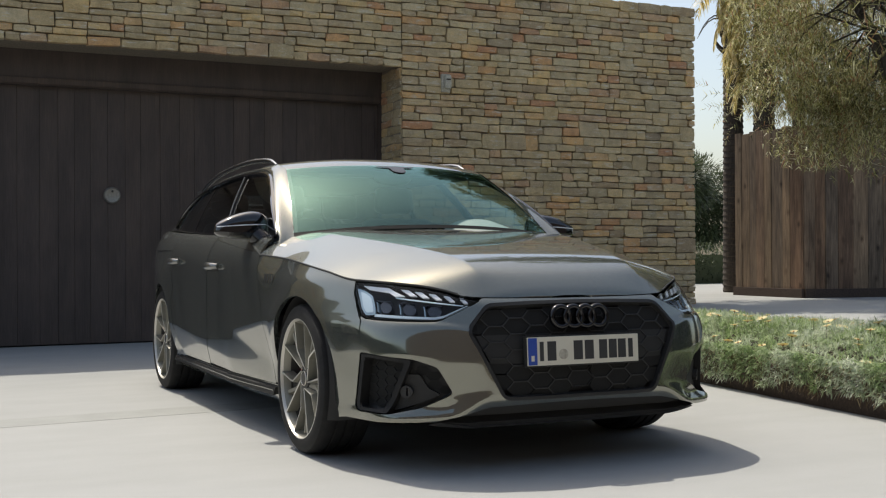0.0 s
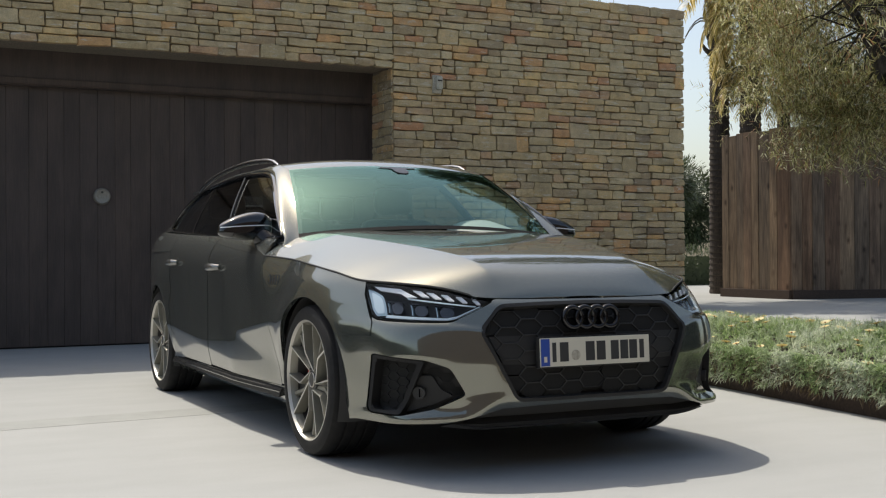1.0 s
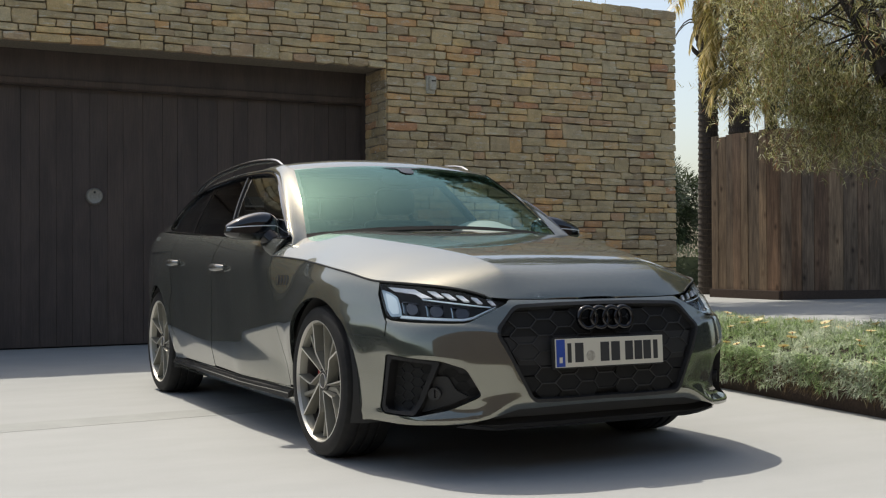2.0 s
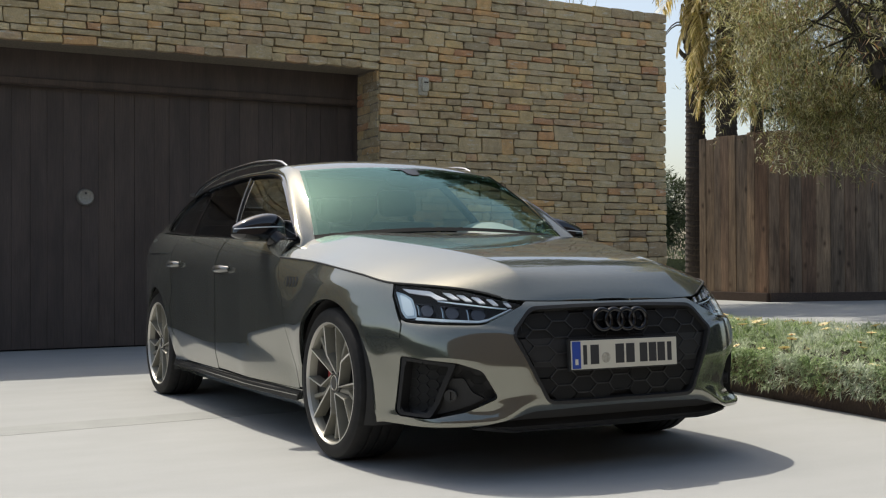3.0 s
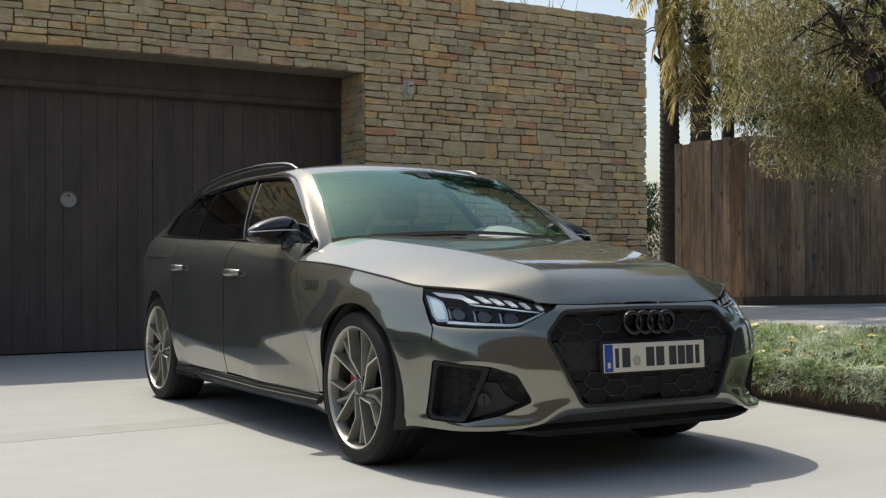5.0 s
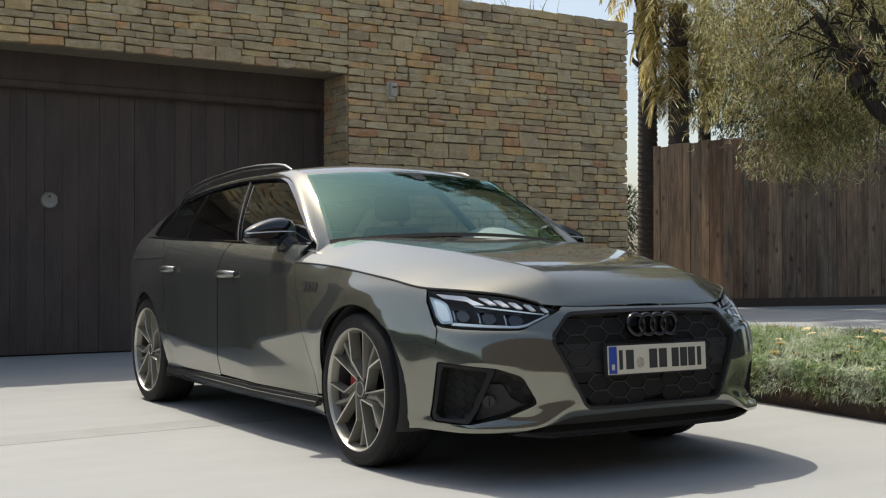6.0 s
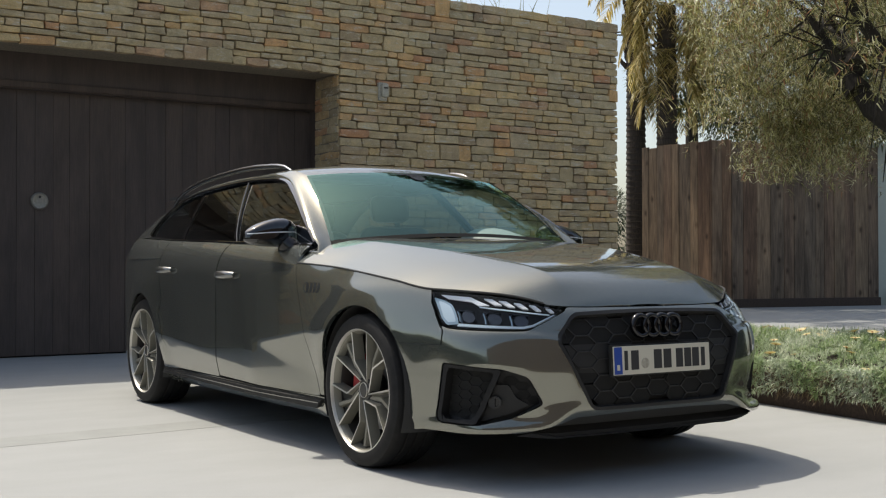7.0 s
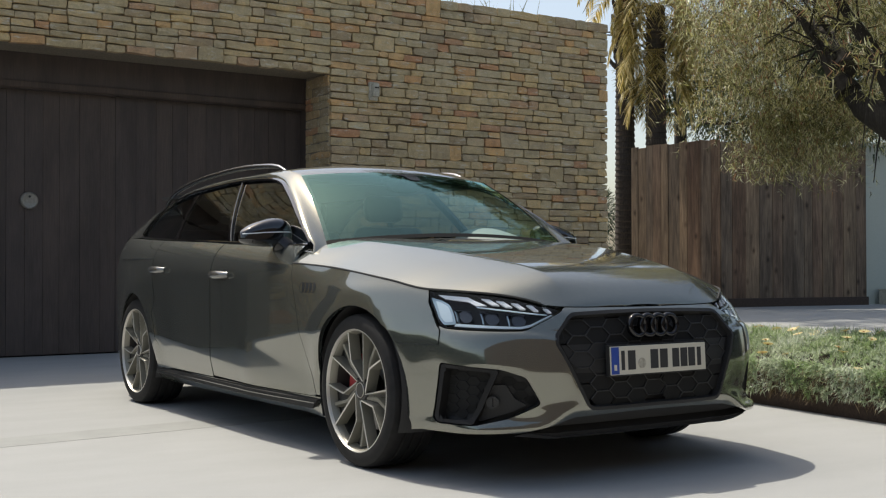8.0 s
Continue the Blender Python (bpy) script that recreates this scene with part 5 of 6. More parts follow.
# side glass, pillars and trim
def dlo_poly(xa_b, xa_t, xb_b, xb_t, n=14):
    """Window between two leaning edges, a towards the front, by their x at the belt and at the top."""
    lo = [(xa_b + (xb_b - xa_b) * i / n, belt_z(xa_b + (xb_b - xa_b) * i / n) + 0.006) for i in range(n + 1)]
    hi = [(xb_t + (xa_t - xb_t) * i / n, dlo_top(xb_t + (xa_t - xb_t) * i / n) - 0.006) for i in range(n + 1)]
    return lo + hi


for name, args, mat in (("front_side_window", (0.785, 0.79, -0.10, -0.36), "side_glass"),
                        ("rear_side_window", (-0.17, -0.43, -1.00, -0.985), "privacy"),
                        ("quarter_window", (-1.04, -1.03, -1.775, -1.785), "privacy")):
    for o in sheet(name, dlo_poly(*args), mat, car, fmap=side_point, du=0.08, dv=0.06, offset=-0.006, rim=None):
        o.visible_shadow = False
for args in ((-0.10, -0.36, -0.17, -0.43), (-1.00, -0.985, -1.04, -1.03)):
    sheet("window_pillar", dlo_poly(*args, n=5), "gloss_black", car, fmap=side_point, du=0.05, dv=0.05, offset=-0.004, rim=-0.02)
for sy in (1, -1):
    bm = bmesh.new()
    pts = [(0.80 - 2.57 * i / 30, sy * -(side_y(0.80 - 2.57 * i / 30, belt_z(0.80 - 2.57 * i / 30)) + 0.006), belt_z(0.80 - 2.57 * i / 30) + 0.004) for i in range(31)]
    tube(bm, pts, 0.008, 8)
    part("belt_trim", bm, MAT["gloss_black"], car, "glossy black trim under the windows", 40)
    bm = bmesh.new()
    xs = [0.80 - 2.57 * (i / 44) for i in range(45)]
    tube(bm, [(x, sy * -(side_y(x, dlo_top(x)) + 0.004), dlo_top(x)) for x in xs], [0.010 + 0.003 * smoothstep(-0.2, 0.3, x) - 0.009 * smoothstep(0.55, 0.80, x) for x in xs], 8)
    part("window_trim", bm, MAT["gloss_black"], car, "", 40)
    bm = bmesh.new()
    x0, x1 = -0.135, -0.40
    tube(bm, [(x0 + (x1 - x0) * i / 8 + 0.03, sy * -(side_y(x0, belt_z(x0) + (1.32 - belt_z(x0)) * i / 8) + 0.002), belt_z(x0) + (1.325 - belt_z(x0)) * i / 8) for i in range(9)], 0.004, 6)
    part("pillar_trim", bm, MAT["alloy_dark"], car, "", 40)
    # roof rail
    bm = bmesh.new()
    pts, rad = [], []
    for i in range(25):
        f = i / 24
        x = 0.075 - 1.95 * f
        lift = 0.060 * (1 - abs(2 * f - 1) ** 8)
        pts.append((x, sy * -(roof_half(x) - 0.012), roof_z(x) - roof_drop(x) + lift - 0.004))
        rad.append(0.015 - 0.007 * abs(2 * f - 1) ** 8)
    tube(bm, pts, rad, 10)
    part("roof_rail", bm, MAT["alu"], car, "satin aluminium roof rail", 50)

ws = [(s / 8, 0.0) for s in range(-8, 9)] + [(1.0, t / 8) for t in range(1, 9)] + [(s / 8, 1.0) for s in range(7, -9, -1)] + [(-1.0, t / 8) for t in range(7, 0, -1)]
glass = sheet("windscreen", ws, "windscreen", car, fmap=windscreen_point, du=0.1, dv=0.08, offset=-0.003, rim=None, sides=(False,), smooth=60)[0]
glass.visible_shadow = False
# dark ceramic border of the windscreen
for a, b, c, d, nm in ((-1.0, 1.0, 0.0, 0.038, ""), (-1.0, 1.0, 0.965, 1.0, ""), (-1.0, -0.972, 0.038, 0.965, ""), (0.972, 1.0, 0.038, 0.965, "")):
    n = 12
    pl = [(a + (b - a) * i / n, c) for i in range(n + 1)] + [(b, c + (d - c) * i / n) for i in range(1, n + 1)] + [(b + (a - b) * i / n, d) for i in range(1, n + 1)] + [(a, d + (c - d) * i / n) for i in range(1, n)]
    part("glass_border", sheet_mesh(pl, windscreen_point, 0.1, 0.05, 0.001 if d < 0.5 else -0.006, None, False), MAT["cell_black"], glass, "", 60)
# sensor field; its round lower part stands for the mirror, laid over the glass
sensor_patch = [(-0.20, 0.968), (-0.17, 0.940), (-0.075, 0.925)] + [(0.068 * math.cos(radians(a)), 0.868 + 0.052 * math.sin(radians(a))) for a in range(160, 381, 20)] + [(0.075, 0.925), (0.17, 0.940), (0.20, 0.968)]
part("sensor_patch", sheet_mesh(sensor_patch, windscreen_point, 0.1, 0.05, 0.0012, None, False), MAT["badge_black"], glass, "dark sensor field with the inner mirror's outline", 60)
# sensor housing and mirror behind the glass
bm = bmesh.new()
bmesh.ops.create_uvsphere(bm, u_segments=20, v_segments=12, radius=1.0)
bmesh.ops.transform(bm, matrix=pose(0.34, -0.0, 1.285) @ Matrix.Diagonal((0.035, 0.115, 0.036, 1)), verts=bm.verts[:])
part("inner_mirror", bm, MAT["satin_black"], car, "", 60)
bm = bmesh.new()
tube(bm, [(0.36, 0, 1.345), (0.35, 0, 1.30)], [0.03, 0.018], 10)
part("mirror_mount", bm, MAT["satin_black"], car, "", 60)
# cowl and wipers at the foot of the windscreen
bm = bmesh.new()
rows = []
for i in range(13):
    y = -0.72 + 1.44 * i / 12
    s = y / 0.725
    rows.append([bm.verts.new((0.955 - 0.12 * s * s + dx, y, 0.990 - 0.04 * s * s + dz)) for dx, dz in ((-0.05, 0.004), (0.01, -0.012), (0.02, -0.06), (-0.10, -0.08))])
for i in range(12):
    for k in range(3):
        bm.faces.new((rows[i][k], rows[i][k + 1], rows[i + 1][k + 1], rows[i + 1][k]))
part("cowl", bm, MAT["satin_black"], car, "", 40)

# rear window and tailgate
for nm, z0, z1, mat in (("tailgate", 1.03, 1.06, "paint"), ("rear_window", 1.06, 1.21, "privacy")):
    bm = bmesh.new()
    r0 = [bm.verts.new((-2.34 + (z0 - 1.03) * 0.8 + 0.10 * s * s, 0.68 * s * (1 - 1.25 * (z0 - 1.03)), z0)) for s in (-1, -0.6, 0, 0.6, 1)]
    r1 = [bm.verts.new((-2.34 + (z1 - 1.03) * 0.8 + 0.08 * s * s, 0.68 * s * (1 - 1.25 * (z1 - 1.03)), z1)) for s in (-1, -0.6, 0, 0.6, 1)]
    for i in range(4):
        bm.faces.new((r0[i], r0[i + 1], r1[i + 1], r1[i]))
    part(nm, bm, MAT[mat], car, "", 60)

# -- front details --
sheet("grille_backing", GRILLE, "matt_black", car, offset=-0.055, rim=-0.002, du=0.05, dv=0.05)
ring_out = clip_half(inset(GRILLE + [(-0.05, 0.676), (-0.05, 0.298)], -0.004), 0, 0.0, True)
ring_in = inset(GRILLE + [(-0.05, 0.676), (-0.05, 0.298)], 0.009)
ring_in = clip_half(ring_in, 0, 0.0, True)


def from_centre(path):
    """The path of a half outline, from its lower to its upper end on the centre line."""
    n = len(path)
    for i in range(n):
        j = (i + 1) % n
        if path[i][0] < 1e-6 and path[j][0] < 1e-6:
            path = [path[(j + k) % n] for k in range(n)]
            break
    return path if path[0][1] < path[-1][1] else path[::-1]


ring_poly = from_centre(ring_out) + from_centre(ring_in)[::-1]
sheet("grille_frame", ring_poly, "satin_black", car, offset=0.002, rim=-0.03, du=0.04, dv=0.04, label="satin black grille surround")


def inside(p, poly):
    c, n = False, len(poly)
    for i in range(n):
        a, b = poly[i], poly[i - 1]
        if (a[1] > p[1]) != (b[1] > p[1]) and p[0] < (b[0] - a[0]) * (p[1] - a[1]) / (b[1] - a[1]) + a[0]:
            c = not c
    return c


def honeycomb(poly, w, h, bar, off, deep, flip, mid=False):
    """Flat-topped cells joined to one pierced mesh."""
    bm = bmesh.new()
    sy = -1 if flip else 1
    us, zs = [p[0] for p in poly], [p[1] for p in poly]
    j, z = 0, min(zs) - h
    while z < max(zs) + h:
        u = w * 0.75 if j % 2 else 0.0
        while u < max(us) + w:
            outer = [(u + w / 2 * a, z + h / 2 * b) for a, b in ((-1, 0), (-0.5, -1), (0.5, -1), (1, 0), (0.5, 1), (-0.5, 1))]
            if (u > 0.01 or not flip) and (inside((u + 1e-4, z), poly) or sum(inside((abs(p[0]), p[1]), poly) for p in outer) > 2):
                def put(p, d):
                    q = body_point(max(0.0, p[0]), p[1])
                    if p[0] < 0:
                        q.y = -p[0]
                    e = body_point(max(0.0, p[0]) + 0.004, p[1]) - body_point(max(0.0, p[0]), p[1])
                    n = Vector((-e.y, e.x, 0)).normalized()
                    if n.x < 0:
                        n = -n
                    q = q + n * d
                    return bm.verts.new((q.x, q.y * sy, q.z))
                k = 1 - 2 * bar / w
                kz = 1 - 2 * bar / h
                fade = [(p if inside((abs(p[0]) + 1e-5, p[1]), poly) else None) for p in outer]
                ok = [p is not None for p in fade]
                inner = [(u + (p[0] - u) * k, z + (p[1] - z) * kz) for p in outer]
                a = [put(p, off) for p in outer]
                b = [put(p, off - 0.0004) for p in inner]
                c = [put(p, off - deep) for p in inner]
                for i in range(6):
                    m = (i + 1) % 6
                    if ok[i] and ok[m] or (mid is False and (ok[i] or ok[m])):
                        for f in ((a[i], a[m], b[m], b[i]), (b[i], b[m], c[m], c[i])):
                            try:
                                bm.faces.new(f if flip else f[::-1])
                            except ValueError:
                                pass
                if mid:
                    bm.faces.new(c if flip else c[::-1]).material_index = 1
            u += w * 1.5
        z += h / 2
        j += 1
    loose = [v for v in bm.verts if not v.link_faces]
    bmesh.ops.delete(bm, geom=loose, context="VERTS")
    return bm


for flip in (False, True):
    comb = part("grille_mesh", honeycomb(inset(GRILLE, 0.006), 0.122, 0.062, 0.0024, -0.014, 0.006, flip, True), MAT["mesh_black"], car, "black honeycomb mesh")
    comb.data.materials.append(MAT["cell_black"])
band = [at_y(0.0, 0.432), at_y(0.40, 0.440), at_y(0.452, 0.552), at_y(0.0, 0.556)]
sheet("grille_band", band, "satin_black", car, offset=-0.0185, rim=-0.04, du=0.05, dv=0.05, label="satin black centre band")
# lower intake
lower = [at_y(0.0, 0.277), at_y(0.2, 0.275), at_y(0.40, 0.268), at_y(0.50, 0.245), at_y(0.60, 0.218), at_y(0.45, 0.188), at_y(0.0, 0.186)]
sheet("lower_intake", lower, "matt_black", car, offset=-0.05, rim=-0.003, du=0.05, dv=0.03)
lip = [at_y(0.0, 0.200), at_y(0.45, 0.200), at_y(0.58, 0.212), at_y(0.62, 0.198), at_y(0.45, 0.176), at_y(0.0, 0.176)]
sheet("front_lip", lip, "satin_black", car, offset=-0.012, rim=-0.05, du=0.04, dv=0.03, label="black splitter lip")
# side intakes
sheet("side_intake", inset(INTAKE, 0.0015), "satin_black", car, offset=-0.05, rim=-0.010, du=0.04, dv=0.03, label="black side air intake", smooth=0)
cell_out = rounded([(0.962, 0.475), (0.714, 0.457), (0.806, 0.250), (0.984, 0.248), (0.998, 0.282)], 0.015)
cell_in = rounded([(0.945, 0.460), (0.742, 0.446), (0.826, 0.262), (0.968, 0.260), (0.980, 0.288)], 0.015)
cell_ring = cell_out + [cell_out[0]] + [cell_in[0]] + cell_in[::-1]
sheet("intake_surround", cell_ring, "satin_dark", car, offset=-0.003, rim=-0.048, du=0.03, dv=0.03, label="black framed intake cell", smooth=30)
inner_cell = rounded([(0.700, 0.452), (0.622, 0.424), (0.566, 0.330), (0.605, 0.320), (0.655, 0.346), (0.690, 0.398), (0.728, 0.398)], 0.006)
for flip in (False, True):
    for outline in (inset(cell_in, 0.002), inner_cell):
        comb = part("intake_mesh", honeycomb(outline, 0.070, 0.036, 0.0020, -0.043, 0.004, flip, True), MAT["satin_dark"], car, "black honeycomb mesh")
        comb.data.materials.append(MAT["cell_black"])
panel = rounded([(0.770, 0.395), (0.690, 0.398), (0.655, 0.345), (0.600, 0.318), (0.672, 0.292), (0.790, 0.270), (0.812, 0.274)], 0.012)
sheet("intake_panel", panel, "satin_black", car, offset=-0.032, rim=-0.05, du=0.04, dv=0.04, smooth=30)
for r0, r1, off, mat, nm in ((0.024, 0.017, -0.014, "mesh_black", "sensor_ring"), (0.018, 0.0, -0.022, "badge_black", "sensor")):
    eye_o = [(0.741 + r0 * 1.15 * math.cos(a * math.pi / 10), 0.331 + r0 * math.sin(a * math.pi / 10)) for a in range(21)]
    if r1:
        eye_o += [(0.741 + r1 * 1.15 * math.cos(a * math.pi / 10), 0.331 + r1 * math.sin(a * math.pi / 10)) for a in range(20, -1, -1)]
    sheet(nm, eye_o if r1 else eye_o[:-1], mat, car, offset=off, rim=-0.05, du=0.05, dv=0.05, smooth=30)
# headlamps
lamps = []
for flip in (False, True):
    body = part("headlamp", sheet_mesh(inset(HEADLAMP, 0.003), body_point, 0.03, 0.025, -0.060, -0.004, flip), MAT["satin_black"], car, "led headlamp with a clear cover", 32)
    lamps.append(body)
    ln = part("lens_cover", sheet_mesh(inset(HEADLAMP, 0.004), body_point, 0.025, 0.02, -0.001, -0.006, flip), MAT["lens"], body, "clear cover", 50)
    ln.visible_shadow = False
    # lower light strip, outer block, hooked upper bar and the row of fingers
    strip_l = [(0.880, 0.624), (0.604, 0.616), (0.562, 0.622), (0.462, 0.666), (0.473, 0.670), (0.566, 0.631), (0.606, 0.624), (0.871, 0.634)]
    part("light_strip", sheet_mesh(strip_l, body_point, 0.03, 0.03, -0.010, -0.016, flip), MAT["lamp_glass"], body, "pale light guide")
    outer = rounded([(0.968, 0.735), (0.920, 0.725), (0.885, 0.708), (0.874, 0.632), (0.930, 0.628), (0.958, 0.656)], 0.008)
    part("light_block", sheet_mesh(outer, body_point, 0.03, 0.03, -0.012, -0.016, flip), MAT["lamp_block"], body, "bluish light block")
    core_o = rounded([(0.948, 0.722), (0.918, 0.714), (0.894, 0.700), (0.886, 0.640), (0.924, 0.638), (0.946, 0.660)], 0.008)
    part("light_core", sheet_mesh(core_o, body_point, 0.03, 0.03, -0.0105, -0.02, flip), MAT["lamp_glass"], body, "pale light guide")
    hook = [(0.924, 0.745), (0.783, 0.737), (0.756, 0.722), (0.718, 0.706), (0.764, 0.704), (0.790, 0.720), (0.896, 0.730)]
    part("light_bar", sheet_mesh(hook, body_point, 0.03, 0.03, -0.009, -0.016, flip), MAT["lamp_white"], body, "hooked white light bar")
    for i in range(5):
        q = i / 4
        top_z, low_z = 0.732 - 0.032 * q, 0.707 - 0.029 * q
        at, wide = 0.727 - 0.233 * q, 0.034 - 0.016 * q
        fl = [(at, top_z), (at - wide, top_z - 0.003), (at - wide - 0.029 + 0.019 * q, low_z), (at - 0.033 + 0.019 * q, low_z + 0.001)]
        part("light_finger", sheet_mesh(fl, body_point, 0.03, 0.03, -0.008, -0.016, flip), MAT["lamp_white"], body)
    thin = [(0.764, 0.703), (0.634, 0.690), (0.486, 0.672), (0.489, 0.669), (0.634, 0.686), (0.764, 0.699)]
    part("light_line", sheet_mesh(thin, body_point, 0.03, 0.03, -0.012, -0.016, flip), MAT["lamp_glass"], body)
    # three projector modules, each with a dark lens and a thin bright bracket
    for u, z in ((0.832, 0.668), (0.716, 0.662), (0.606, 0.655)):
        ring = [(u + 0.030 * math.cos(q * math.pi / 10), z + 0.022 * math.sin(q * math.pi / 10)) for q in range(20)]
        part("projector", sheet_mesh(ring, body_point, 0.03, 0.03, -0.030, -0.058, flip), MAT["projector_glass"], body, "dark projector lens", 40)
        clip = [(u + 0.046, z + 0.020), (u + 0.041, z + 0.020), (u + 0.038, z - 0.020), (u + 0.043, z - 0.020)]
        part("projector_trim", sheet_mesh(clip, body_point, 0.03, 0.03, -0.026, -0.05, flip), MAT["lamp_block"], body)
        brow = [(u + 0.046, z + 0.027), (u - 0.034, z + 0.024), (u - 0.034, z + 0.021), (u + 0.046, z + 0.023)]
        part("projector_brow", sheet_mesh(brow, body_point, 0.03, 0.03, -0.026, -0.05, flip), MAT["ring_dark"], body)
# emblem: four overlapping plain rings
emblem = [(-0.087 + 0.058 * i) for i in range(4)]
em = part("emblem", box_mesh((2.225, -0.075, 0.606), (2.243, 0.075, 0.612)), MAT["badge_black"], car)
for y in emblem:
    bm = bmesh.new()
    lathe(bm, [(0.0410 + 0.0108 * math.cos(q * math.pi / 4), 0.015 * math.sin(q * math.pi / 4)) for q in range(8)], pose(2.272, y, 0.615, 0, 84, 0), 36, True)
    part("ring", bm, MAT["ring_dark"], em, "", 70)
part("badge", box_mesh((2.230, -0.315, 0.588), (2.238, -0.245, 0.599), 0.002), MAT["alloy_dark"], car)
# number plate; its characters are plain bars
plate_m = pose(2.306, 0.0, 0.482, 0, -3, 0)
plate = part("number_plate", box_mesh((-0.004, -0.26, -0.056), (0.002, 0.26, 0.056), 0.0015, plate_m), MAT["plate"], car, "white number plate with dark bars")
part("plate_holder", box_mesh((-0.022, -0.266, -0.062), (-0.0045, 0.266, 0.062), 0.002, plate_m), MAT["satin_black"], plate)
part("plate_band", box_mesh((0.0015, -0.257, -0.053), (0.0030, -0.217, 0.053), 0, plate_m), MAT["plate_blue"], plate, "blue band")
part("plate_bar", box_mesh((0.003, -0.244, -0.038), (0.0036, -0.230, -0.016), 0, plate_m), MAT["plate"], plate)
for y, w in ((-0.196, 0.018), (-0.150, 0.040), (-0.028, 0.042), (0.024, 0.042), (0.090, 0.038), (0.136, 0.038), (0.180, 0.038), (0.222, 0.022)):
    part("plate_bar", box_mesh((0.0015, y - w / 2, -0.038), (0.0030, y + w / 2, 0.038), 0, plate_m), MAT["matt_black"], plate)
bm = bmesh.new()
lathe(bm, [(0.0, 0.0032), (0.020, 0.0032), (0.021, 0.0)], plate_m @ pose(0.001, -0.096, -0.014, 0, 90, 0), 24)
part("plate_seal", bm, MAT["stucco"], plate)
# side decal of four thin dark rings
for i in range(4):
    for flip in (False, True):
        n = 20
        cx = 0.925 + 0.032 * i
        poly = [at_x(cx + 0.024 * math.cos(2 * math.pi * k / n), 0.757 + 0.024 * math.sin(2 * math.pi * k / n)) for k in range(n + 1)]
        poly += [at_x(cx + 0.0218 * math.cos(2 * math.pi * k / n), 0.757 + 0.0218 * math.sin(2 * math.pi * k / n)) for k in range(n, -1, -1)]
        part("decal_ring", sheet_mesh(poly, body_point, 0.03, 0.03, 0.0008, None, flip), MAT["satin_black"], ff[1 if flip else 0])


